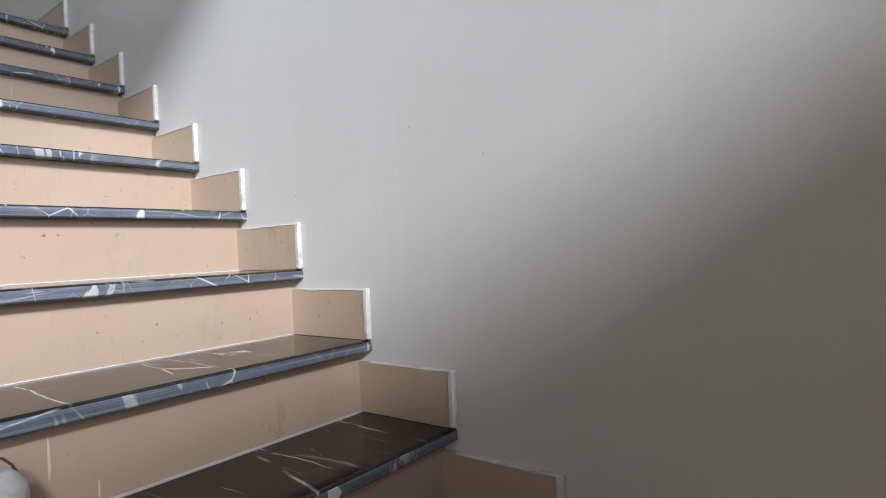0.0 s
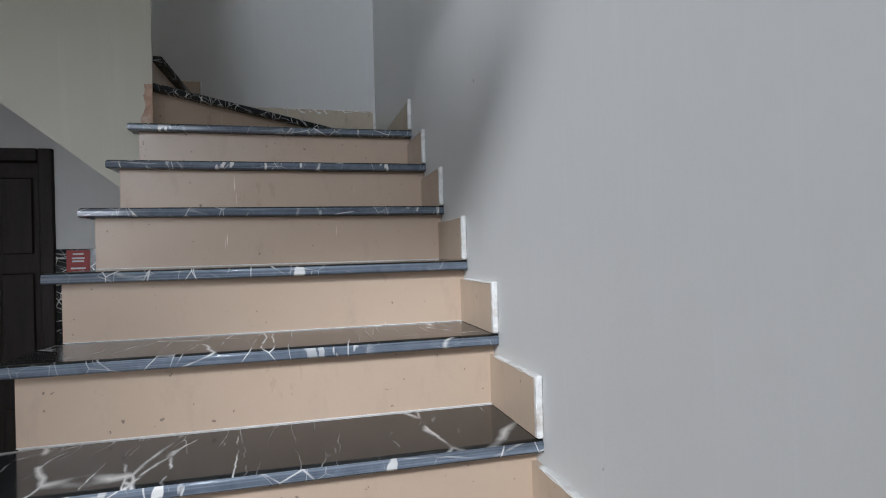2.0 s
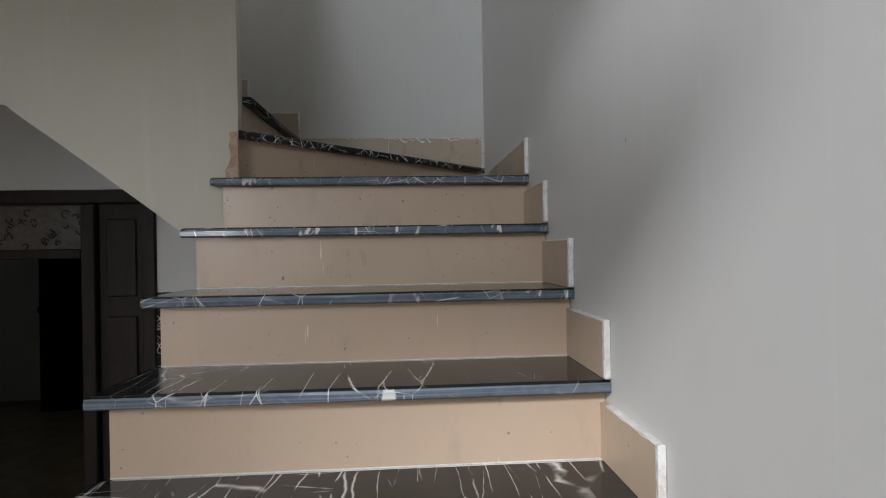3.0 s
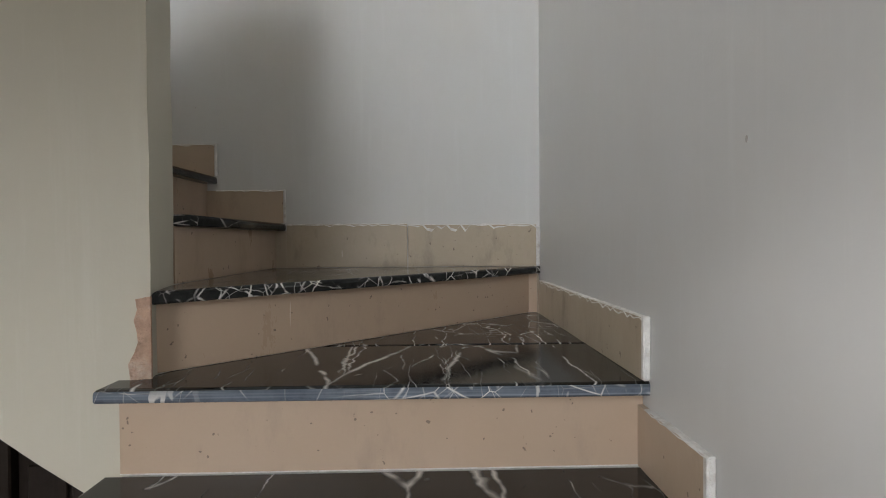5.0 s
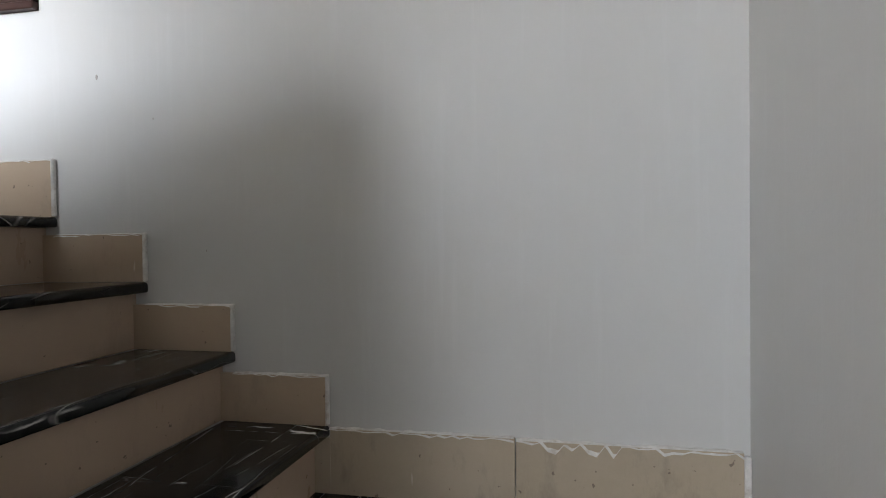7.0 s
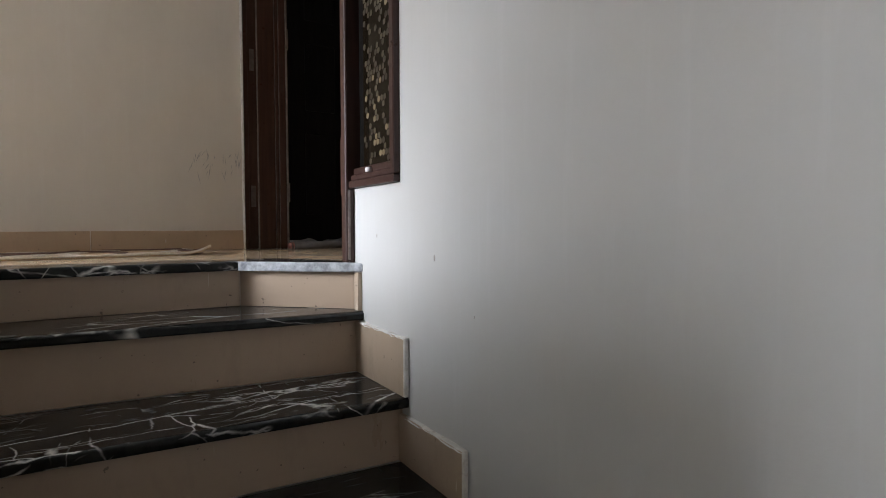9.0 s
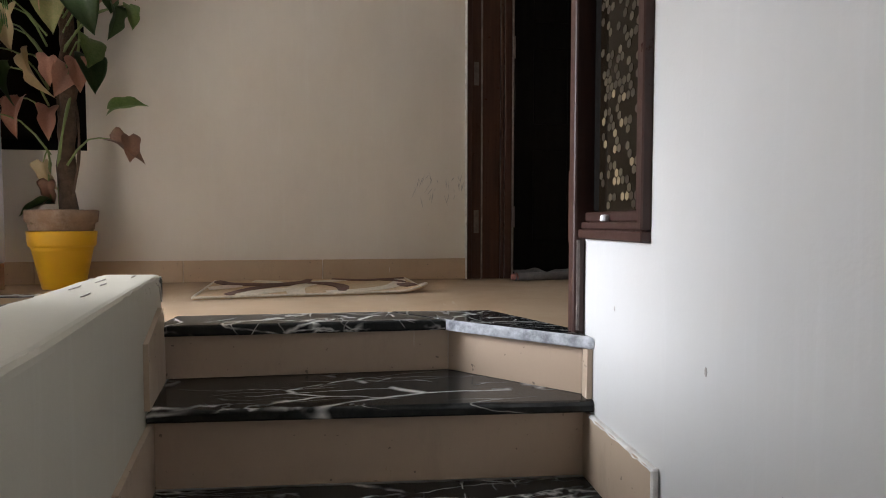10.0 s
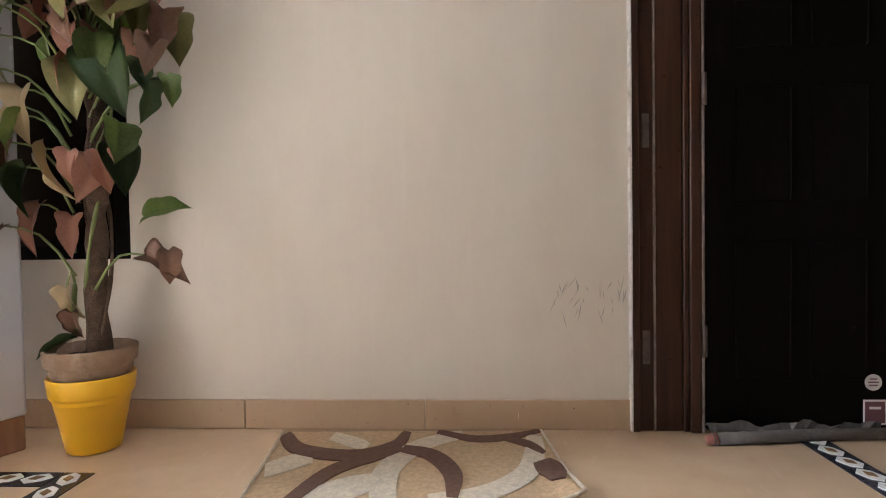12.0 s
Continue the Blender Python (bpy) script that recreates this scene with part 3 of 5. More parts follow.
# skirting tiles on the east wall, each with a raw white end
for k in range(11, -1, -1):
    y, z = -G * k, ((12 - k) * H + DZ)
    y1 = y + G + OVER if k else NORTH - 0.03
    part("skirting_tile", box_bm(-0.013, -0.001, y + 0.012, y1, z + 0.001, z + 0.154 - DZ), MAT_SKIRT if k else MAT_STAIN, lower)
    part("grout_edge", box_bm(-0.016, -0.001, y - 0.004, y + 0.0118, z + 0.002, z + 0.158 - DZ, 0.003, 1), MAT_GROUT, lower, "white paint-smeared tile end")
for x0, x1, h in ((-0.505, -0.016, 0.159), (-0.962, -0.508, 0.163)):
    part("skirting_tile", box_bm(x0, x1, NORTH - 0.012, NORTH - 0.001, (13 * H + DZ) + 0.001, (13 * H + DZ) + h), MAT_STAIN, lower, "stained beige skirting tile")
part("grout_edge", box_bm(-0.0155, -0.001, NORTH - 0.0155, NORTH - 0.001, (13 * H + DZ), (13 * H + DZ) + 0.153, 0.003, 1), MAT_GROUT, lower, "white grout in the corner")
part("grout_edge", box_bm(-0.018, -0.013, NORTH - 0.045, NORTH - 0.030, (12 * H + DZ), (13 * H + DZ) - NOSE, 0.002, 1), MAT_STAIN, lower, "white grout in the corner")


def smear(parent, a, b, h0, h1, out, seed, mat=None):
    """A ragged run of filler along the top of a tile, from a to b, drawn out of the wall along out."""
    r = random.Random(seed)
    a, b, out = Vector(a), Vector(b), Vector(out)
    k = max(6, int((b - a).length / 0.018))
    q = bmesh.new()
    rows = []
    for i in range(k + 1):
        p = a.lerp(b, i / k)
        lo, hi = -h0 * r.random() ** 2, h1 * r.uniform(0.35, 1)
        rows.append([q.verts.new(p + Vector((0, 0, lo))), q.verts.new(p + out + Vector((0, 0, lo))), q.verts.new(p + out * 0.6 + Vector((0, 0, hi))), q.verts.new(p + Vector((0, 0, hi)))])
    for r0, r1 in zip(rows, rows[1:]):
        for j in range(4):
            q.faces.new((r0[j], r1[j], r1[(j + 1) % 4], r0[(j + 1) % 4]))
    q.faces.new(rows[0])
    q.faces.new(rows[-1][::-1])
    part("filler_line", q, mat or MAT_GROUT, parent, "ragged white filler")


for k in range(11, -1, -1):
    zt = (12 - k) * H + 0.154
    smear(lower, (-0.0005, -G * k, zt), (-0.0005, -G * k + G if k else NORTH - 0.04, zt), 0.003 if k else 0.012, 0.003, (-0.0142, 0, 0), k)
smear(lower, (-0.965, NORTH - 0.0005, 13 * H + 0.191), (-0.51, NORTH - 0.0005, 13 * H + 0.191), 0.008, 0.006, (0, -0.0135, 0), 31)
smear(lower, (-0.505, NORTH - 0.0005, 13 * H + 0.188), (-0.016, NORTH - 0.0005, 13 * H + 0.188), 0.028, 0.006, (0, -0.0135, 0), 32)
under(lower)

# ---------------------------------------------------------------- upper flight
upper = thing("stairs_upper_flight", (-1.6, 0.6, (13 * H + DZ)), "stairs of black veined marble treads and beige tile risers", "stairs", kind="structure")


def xs(i):
    """A nosing of the upper flight leans a little: its place at the north wall and at the half wall."""
    return XB[i], XB[i] - (0.035 if i < 4 else 0.06)


for i in range(5):
    n0, s0 = xs(i)
    if i < 4:
        n1, s1 = xs(i + 1)
    else:
        n1, s1 = -2.42, -2.42
    z, zp = ZB[i], ((13 * H + DZ) if i == 0 else ZB[i - 1])
    ys = inner_in(s0) + 0.004
    ye = inner_in(s1) + 0.004
    tread(upper, [(n0, NORTH - 0.001), (n1 - OVER, NORTH - 0.001), (s1 - OVER, ye), (s0, ys)], z, MAT_MARBLE_W if i == 3 else MAT_MARBLE_BOLD if i in (1, 4) else MAT_MARBLE)
    part("riser", prism_bm([(n0 - OVER, NORTH - 0.002), (n0 - OVER - 0.011, NORTH - 0.002), (s0 - OVER - 0.011, ys), (s0 - OVER, ys)], zp + 0.001, z - NOSE - 0.001), MAT_RISER, upper)
    part("step_body", prism_bm([(n0 - OVER - 0.012, NORTH), (n1 - OVER - 0.0, NORTH), (s1 - OVER - 0.0, ye), (s0 - OVER - 0.012, ys)], zp - 0.25, z - NOSE - 0.001), MAT_PLASTER, upper, "plastered stair body")
    if i < 4:
        x1 = n1 - OVER
        part("skirting_tile", box_bm(x1, n0 - 0.0055, NORTH - 0.013, NORTH - 0.001, z + 0.001, z + TILE[i]), MAT_SKIRT, upper)
        part("grout_edge", box_bm(n0 - 0.0053, n0 + 0.003, NORTH - 0.016, NORTH - 0.001, z + 0.002, z + TILE[i] + 0.004, 0.003, 1), MAT_GROUT, upper, "white paint-smeared tile end")
    if i < 4:
        zt = z + TILE[i]
        smear(upper, (n1, NORTH - 0.0005, zt), (n0, NORTH - 0.0005, zt), 0.006, 0.004, (0, -0.0145, 0), 50 + i)
        e0 = min(s0, -1.054)
        tile = side_bm([(e0, z + 0.001), (s1 - OVER, z + 0.001), (s1 - OVER, z + TILE[i]), (e0, z + TILE[i])], lambda x: inner_in(x) + 0.002, lambda x: inner_in(x) + 0.014, "y")
        part("skirting_tile", tile, MAT_SKIRT, upper)
# skirting tile on the half wall beside the top step
bmk = side_bm([(s0 + 0.0, ZB[4] + 0.001), (-2.36, ZB[4] + 0.001), (-2.36, L + 0.02), (-2.33, L + 0.055), (s0, ZB[4] + 0.15)],
              lambda x: inner_in(x) + 0.001, lambda x: inner_in(x) + 0.013, "y")
part("skirting_tile", bmk, MAT_SKIRT, upper, "chipped beige skirting tile")
# top step: bent edge of the landing
LLp, LCp, LRp = (-2.347, 0.012), (-2.347, 0.77), (-2.054, 1.079)
sl = Vector((LRp[0] - LCp[0], LRp[1] - LCp[1])).normalized()
sn = Vector((-sl.y, sl.x))
part("riser", box_bm(-2.388, -2.377, 0.015, 0.782, ZB[4] + 0.001, L - EDGE - 0.001), MAT_RISER, upper)
a = Vector((-2.377, 0.783))
b = a + sl * 0.395
part("riser", prism_bm([tuple(a), tuple(b), tuple(b + sn * 0.011), tuple(a + sn * 0.011)], ZB[4] + 0.001, L - EDGE - 0.001), MAT_RISER, upper)
part("skirting_tile", box_bm(-2.092, -2.062, NORTH - 0.014, NORTH - 0.001, ZB[4] + 0.001, L - EDGE), MAT_SKIRT, upper, "beige tile end")
part("step_body", prism_bm([tuple(a + sn * 0.012), tuple(b + sn * 0.012), (-2.3, NORTH), (-2.40, NORTH)], L - 0.35, L - EDGE - 0.001), MAT_PLASTER, upper, "plastered body under the landing edge")
part("nosing", prism_bm([LLp, LCp, (-2.515, 0.62), (-2.515, 0.012)], L - EDGE, L + 0.004, 0.007, 3), MAT_MARBLE_W, upper, "black veined marble edge slab")
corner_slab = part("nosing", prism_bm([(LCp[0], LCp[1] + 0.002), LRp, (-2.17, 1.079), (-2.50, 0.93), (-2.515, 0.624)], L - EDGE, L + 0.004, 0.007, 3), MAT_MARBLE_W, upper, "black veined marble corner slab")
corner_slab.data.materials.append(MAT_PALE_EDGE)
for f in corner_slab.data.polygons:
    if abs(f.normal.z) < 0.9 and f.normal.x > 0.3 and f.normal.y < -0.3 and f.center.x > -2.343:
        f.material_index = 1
under(upper)

# broken plaster on the half wall: at its free end, and where the winder meets it
half = bpy.data.objects["wall_stair_half"]


def flake(pts, normal, depth, mat, label):
    """A shallow irregular patch: an outline drawn out along a normal."""
    b = bmesh.new()
    nv = Vector(normal).normalized() * depth
    lo = [b.verts.new(Vector(p) - nv) for p in pts]
    hi = [b.verts.new(Vector(p) + nv) for p in pts]
    b.faces.new(hi)
    b.faces.new(lo[::-1])
    for i in range(len(pts)):
        b.faces.new((lo[i], lo[(i + 1) % len(pts)], hi[(i + 1) % len(pts)], hi[i]))
    return part("broken_plaster", b, mat, half, label)


yi = inner_in(W_END)
flake([(W_END, yi - 0.10, 3.508), (W_END, yi - 0.055, 3.514), (W_END, yi - 0.012, 3.507), (W_END, yi - 0.002, 3.47), (W_END, yi - 0.012, 3.42), (W_END, yi - 0.04, 3.45), (W_END, yi - 0.075, 3.462)],
      (-1, 0, 0), 0.002, MAT_BARE, "bare grey plaster")
flake([(W_END + x, inner_in(W_END + x), z) for x, z in ((0.004, 3.505), (0.02, 3.512), (0.055, 3.506), (0.075, 3.492), (0.04, 3.486), (0.022, 3.45), (0.006, 3.44))],
      (0, 1, 0), 0.0016, MAT_BARE, "bare grey plaster")
for x, z, w, h in ((-2.13, 3.502, 0.022, 0.004), (-1.98, 3.501, 0.03, 0.003), (-1.86, 3.502, 0.015, 0.003), (-1.72, 3.50, 0.03, 0.004)):
    flake([(x - w, inner_in(x - w), z), (x, inner_in(x), z + h), (x + w, inner_in(x + w), z + 0.002), (x + w * 0.3, inner_in(x + w * 0.3), z - h)], (0, 1, 0), 0.0012, MAT_BARE, "bare grey plaster")
for x, y, a in ((-2.33, -0.03, 0.025), (-2.22, -0.06, 0.045), (-2.14, -0.02, 0.025), (-2.08, -0.05, 0.04), (-1.95, 0.03, 0.03)):
    flake([(x - a, y - a * 0.16, 3.517), (x, y + 0.002, 3.517), (x + a, y + a * 0.16, 3.517), (x, y - 0.003, 3.517)], (0, 0, 1), 0.0016, MAT_SCUFF, "scratch in the paint")
rngp = random.Random(4)
col = [(-0.999, 2.335)]
for i in range(9):
    col.append((-1.022 - 0.022 * rngp.random(), 2.33 - i * 0.022))
col.append((-0.999, 2.152))
flake([(x, inner_out(x), z) for x, z in col], (0, -1, 0), 0.003, MAT_PATCH, "bare peach mortar")
# ragged, crumbling edges of the half wall
for i, (x0, x1) in enumerate(((-2.405, -2.05), (-2.05, -1.70), (-1.70, -1.35))):
    smear(half, (x0, inner_in(x0) - 0.002, 3.505), (x1, inner_in(x1) - 0.002, 3.505), 0.022, 0.010, (0, 0.0042, 0), 70 + i, MAT_HALF)
    smear(half, (x0, inner_out(x0) + 0.002, 3.505), (x1, inner_out(x1) + 0.002, 3.505), 0.016, 0.010, (0, -0.0042, 0), 80 + i, MAT_HALF)
flake([(W_END + x, inner_in(W_END + x), z) for x, z in ((0.006, 3.500), (0.03, 3.508), (0.052, 3.500), (0.030, 3.492), (0.016, 3.476), (0.008, 3.462))],
      (0, 1, 0), 0.0026, MAT_HOLE, "dark hole in the plaster")
flake([(W_END, yi - 0.028, 3.495), (W_END, yi - 0.014, 3.50), (W_END, yi - 0.004, 3.485), (W_END, yi - 0.006, 3.455), (W_END, yi - 0.018, 3.468)],
      (-1, 0, 0), 0.003, MAT_HOLE, "dark hole in the plaster")

# ---------------------------------------------------------------- upper landing
bm = bmesh.new()
box(bm, -3.5, -2.40, -0.14, NORTH + 0.23, L - 0.02, L)
box(bm, -3.5, -2.05, -2.8, -0.14, L - 0.02, L)
box(bm, -5.0, -1.2, NORTH + 0.23, 5.0, L - 0.02, L)
fill = prism_bm([(-2.40, 0.90), (-2.17, 1.0795), (-2.119, 1.0795), (-2.119, 1.31), (-2.40, 1.31)], L - 0.02, L)
floor = structure("floor_landing", bm, MAT_FLOOR, "polished beige marble floor with faint white veins", "floor")

for y0, y1 in ((-0.875, -0.262), (-0.259, 0.354), (0.357, 1.034)):
    tagged(part("baseboard", box_bm(-3.499, -3.486, y0, y1, L + 0.001, L + 0.099, 0.002, 1), MAT_BASE), "beige stone skirting at the foot of the wall", "baseboard", kind="structure")
tagged(part("baseboard", box_bm(-3.499, -3.486, -2.8, -0.878, L + 0.001, L + 0.099, 0.002, 1), MAT_BASE), "beige stone skirting at the foot of the wall", "baseboard", kind="structure")

part("floor_corner", fill, MAT_FLOOR, floor)

# inlaid border of black, white and brown stone
hexw, hexb = None, None


def inlay(p, along, length, first=0.0):
    """A strip of the border from p along a direction: a dark band with white links and brown lozenges."""
    global hexw, hexb
    ax = Vector((*along, 0))
    side = Vector((-ax.y, ax.x, 0))
    w = 0.043
    p = Vector((*p, 0))
    corners = [p + side * w, p - side * w, p - side * w + ax * length, p + side * w + ax * length]
    part("inlay_band", prism_bm([(c.x, c.y) for c in corners], L - 0.005, L + 0.003), MAT_TILE_B, floor, "dark stone inlay band")
    if hexw is None:
        hexw = mesh_of("inlay_link", prism_bm([(-0.040, 0.004), (-0.022, -0.024), (0.018, -0.024), (0.040, -0.004), (0.022, 0.024), (-0.018, 0.024)], 0, 0.0022), MAT_TILE_W)
        hexb = mesh_of("inlay_lozenge", prism_bm([(-0.020, -0.002), (0.002, -0.013), (0.020, 0.002), (-0.002, 0.013)], 0, 0.002), MAT_TILE_R)
    turn = math.atan2(ax.y, ax.x)
    d = 0.045 + first
    while d < length - 0.03:
        for me, z in ((hexw, L + 0.0032), (hexb, L + 0.0056)):
            o = new(me.name, me)
            o.parent = floor
            o.matrix_basis = Matrix.Translation(p + ax * d + Vector((0, 0, z))) @ Matrix.Rotation(turn + 0.35, 4, "Z")
        d += 0.083


inlay((-3.122, -0.582), (1, 0), 1.05)
inlay((-3.079, -0.629), (0, -1), 1.2)
inlay((-3.44, 1.557), (1, 0), 1.5)

# scuffs on the cream wall, a few shallow marks of dirt
wall_w = bpy.data.objects["wall_west_upper"]
rng = random.Random(3)
bm = bmesh.new()
for i in range(34):
    y, z = 0.755 + 0.28 * rng.random() ** 0.8, 3.85 - 0.10 * rng.random() ** 2.5 + rng.gauss(0, 0.018)
    ln, tilt = rng.uniform(0.008, 0.035), rng.uniform(0.9, 1.9)
    a = Vector((0, math.cos(tilt), math.sin(tilt))) * ln
    s = Vector((0, -math.sin(tilt), math.cos(tilt))) * rng.uniform(0.0008, 0.0022)
    c = Vector((-3.4985, y, z))
    vs = [bm.verts.new(c + q) for q in (-a, s, a, -s)]
    top = [bm.verts.new(v.co + Vector((0.0008, 0, 0))) for v in vs]
    bm.faces.new(top)
    for j in range(4):
        bm.faces.new((vs[j], vs[(j + 1) % 4], top[(j + 1) % 4], top[j]))
part("scuff_marks", bm, MAT_SCUFF, wall_w, "grey scuffs on the paint")

# small marks on the stair walls
for host, pts in (("wall_east", ((-0.85, 2.12, 0.006), (-1.48, 1.30, 0.003), (-0.33, 2.58, 0.005), (-1.9, 1.42, 0.003), (-1.66, 1.21, 0.003), (-2.1, 1.33, 0.003))),
                  ("wall_north", ((-1.95, 3.47, 0.006), (-1.62, 3.42, 0.008), (-1.45, 3.30, 0.003), (-1.3, 2.95, 0.003)))):
    bm = bmesh.new()
    for u, z, r in pts:
        k = 7
        ring = []
        for off in (0.0, 0.001):
            ring.append([bm.verts.new((-off, u + r * 0.6 * math.cos(6.283 * j / k) * rng.uniform(0.6, 1), z + r * math.sin(6.283 * j / k)) if host == "wall_east"
                                      else (u + r * 0.4 * math.cos(6.283 * j / k), NORTH - off, z + r * math.sin(6.283 * j / k))) for j in range(k)])
        bm.faces.new(ring[1])
        for j in range(k):
            bm.faces.new((ring[0][j], ring[0][(j + 1) % k], ring[1][(j + 1) % k], ring[1][j]))
    part("chip_marks", bm, MAT_SCUFF, bpy.data.objects[host], "small grey chips in the paint")

# dark window in the cream wall
win = tagged(thing("window_1", (-3.5, -1.1, 3.967), "dark wooden window with black glass in the cream wall", "window"), kind="structure")
for y0, y1, z0, z1 in ((-0.703, -0.653, 3.967, 5.3), (-1.55, -1.5, 3.967, 5.3), (-1.5, -0.703, 3.967, 4.017), (-1.5, -0.703, 5.25, 5.3)):
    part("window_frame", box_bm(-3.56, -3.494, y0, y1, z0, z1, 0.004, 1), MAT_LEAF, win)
part("pane", box_bm(-3.54, -3.532, -1.5, -0.703, 4.017, 5.25), MAT_DARKGLASS, win)
under(win)

# ---------------------------------------------------------------- doorway of the upper room, with side light
DH = L + 2.25
door = tagged(thing("door_1", (-2.8, NORTH + 0.1, L), "dark brown wooden door frame with a hexagon-patterned side light", "door"), kind="structure")
for y0, y1, x1 in ((1.034, 1.058, -3.468), (1.058, 1.104, -3.482), (1.110, 1.112, -3.476), (1.112, 1.196, -3.480), (1.196, 1.214, -3.470), (1.214, 1.25, -3.462)):
    part("jamb", box_bm(-3.4995, x1, y0 + 0.0005, y1 - 0.0005, L + 0.001, DH, 0.003, 1), MAT_WOOD, door)
part("worn_edge", box_bm(-3.4995, -3.462, 1.0275, 1.0335, L + 0.001, DH, 0.002, 1), MAT_GROUT, door, "ragged white filler along the frame")
for y0, y1, x1 in ((1.1042, 1.1095, -3.4725), (1.2505, 1.2585, -3.4600)):
    part("worn_edge", box_bm(-3.4995, x1, y0, y1, L + 0.001, DH, 0.002, 1), MAT_CHIPPED, door, "pale chipped edge of the frame")
part("strike_plate", box_bm(-3.4815, -3.4795, 1.068, 1.092, L + 0.22, L + 0.33, 0.001, 1), MAT_STEEL, door, "dark strike plate let into the frame")
part("strike_plate", box_bm(-3.4815, -3.4795, 1.068, 1.092, L + 0.92, L + 1.03, 0.001, 1), MAT_STEEL, door, "dark strike plate let into the frame")
part("lintel", box_bm(-3.46, -1.801, 1.062, 1.2, DH - 0.06, DH - 0.001, 0.004, 1), MAT_WOOD_X, door)
part("post", box_bm(-2.185, -2.160, 1.062, 1.20, L + 0.001, DH - 0.062, 0.004, 1), MAT_WOOD, door)
part("post", box_bm(-2.158, -2.119, 1.052, 1.20, L + 0.001, DH - 0.062, 0.006, 2), MAT_WOOD_FADED, door)
part("worn_edge", box_bm(-2.1185, -2.1155, 1.058, 1.066, L + 0.01, 3.612, 0.001, 1), MAT_CHIPPED, door, "pale chipped paint along the post")
# side light: stepped mouldings
for i, (o, y0) in enumerate(((0.0, 1.060), (0.022, 1.068), (0.040, 1.078))):
    w = 0.0215 if i == 0 else 0.0175 if i == 1 else 0.022
    part("side_light_sill", box_bm(-2.117, -1.801 - o, y0, 1.2, 3.616 + o, 3.616 + o + w, 0.003, 1), MAT_WOOD_X, door)
    part("side_light_stile", box_bm(-1.801 - o - w, -1.801 - o, y0 + 0.0005, 1.199, 3.617 + o + w, DH - 0.062, 0.003, 1), MAT_WOOD_FADED, door)
part("side_light_stile", box_bm(-2.117, -2.073, 1.098, 1.19, 3.68, DH - 0.062, 0.004, 1), MAT_LEAF, door)
pane = part("pane", box_bm(-2.072, -1.864, 1.094, 1.10, 3.675, DH - 0.062), MAT_DARKGLASS, door, "brown tinted glass")
rng = random.Random(11)
hexes = []
for mat in MAT_HEX:
    r = 0.0100
    b = bmesh.new()
    lo = [b.verts.new((r * math.cos(math.pi / 6 + j * math.pi / 3), 0, r * math.sin(math.pi / 6 + j * math.pi / 3))) for j in range(6)]
    hi = [b.verts.new(v.co + Vector((0, -0.0004, 0))) for v in lo]
    b.faces.new(hi)
    for j in range(6):
        b.faces.new((lo[j], lo[(j + 1) % 6], hi[(j + 1) % 6], hi[j]))
    hexes.append(mesh_of("hexagon", b, mat))
for row in range(54):
    for col in range(11):
        pick = rng.random()
        if pick < 0.60:
            continue
        x = -2.060 + col * 0.0201 + (0.01005 if row % 2 else 0.0)
        z = 3.692 + row * 0.0174
        if x > -1.877:
            continue
        o = new("hexagon", hexes[0 if pick > 0.95 - 0.05 * row / 54 else 1 if pick > 0.75 else 2])
        o.parent = pane
        o.location = (x, 1.0935, z)
under(door)
# pull handle on the post, in world coordinates like the other parts
hb = tube_bm([(-2.226, 1.115, 3.655), (-2.226, 1.115, 3.775)], 0.008, 10)
handle = part("door_handle", hb, MAT_STEEL, door, "worn steel pull handle")
for z in (3.67, 3.76):
    part("handle_stem", tube_bm([(-2.226, 1.115, z), (-2.199, 1.115, z)], 0.005, 8), MAT_STEEL, handle)
hp = part("catch_plate", box_bm(-2.238, -2.2005, 1.08, 1.098, 3.60, 3.79, 0.003, 1), MAT_WOOD, door, "brown painted bolt plate")
for z in (3.68, 4.48):
    part("hinge", tube_bm([(-3.457, 1.256, z - 0.05), (-3.457, 1.256, z + 0.05)], 0.008, 10), MAT_STEEL, door, "worn steel hinge")
under(door)

cap = tagged(part("bottle_cap", lathe_bm([(0.0005, 0), (0.009, 0), (0.010, 0.003), (0.0095, 0.011), (0.008, 0.014), (0.0005, 0.015)], 0, 0, 18), MAT_WHITE),
             "small white plastic cap lying on the side light sill", "cap")
cap.location = (-1.985, 1.070, 3.6565)

leaf_door = thing("open_door", (-3.46, 1.27, L), "blackish brown panelled wooden door standing wide open", "door")
D0, D1 = 1.262, 1.84
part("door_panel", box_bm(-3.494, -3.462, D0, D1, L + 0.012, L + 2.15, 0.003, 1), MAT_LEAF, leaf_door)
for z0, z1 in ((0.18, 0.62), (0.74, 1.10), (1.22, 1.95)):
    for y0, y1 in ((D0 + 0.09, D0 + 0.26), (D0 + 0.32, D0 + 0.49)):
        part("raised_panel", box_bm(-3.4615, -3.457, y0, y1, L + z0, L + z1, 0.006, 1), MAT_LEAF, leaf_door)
st = part("round_sticker", bmesh.new(), MAT_SILVER, leaf_door, "silver round sticker with faint print")
b = bmesh.new()
bmesh.ops.create_cone(b, cap_ends=True, segments=28, radius1=0.026, radius2=0.026, depth=0.0014, matrix=Matrix.Translation((-3.4605, 1.775, 3.547)) @ Matrix.Rotation(math.pi / 2, 4, "Y"))
st.data = mesh_of("round_sticker", b, MAT_SILVER)
for i, w in enumerate((0.026, 0.032, 0.022)):
    part("print_bar", box_bm(-3.4598, -3.459, 1.775 - w / 2, 1.775 + w / 2, 3.536 + i * 0.010, 3.540 + i * 0.010), MAT_MAROON, st)
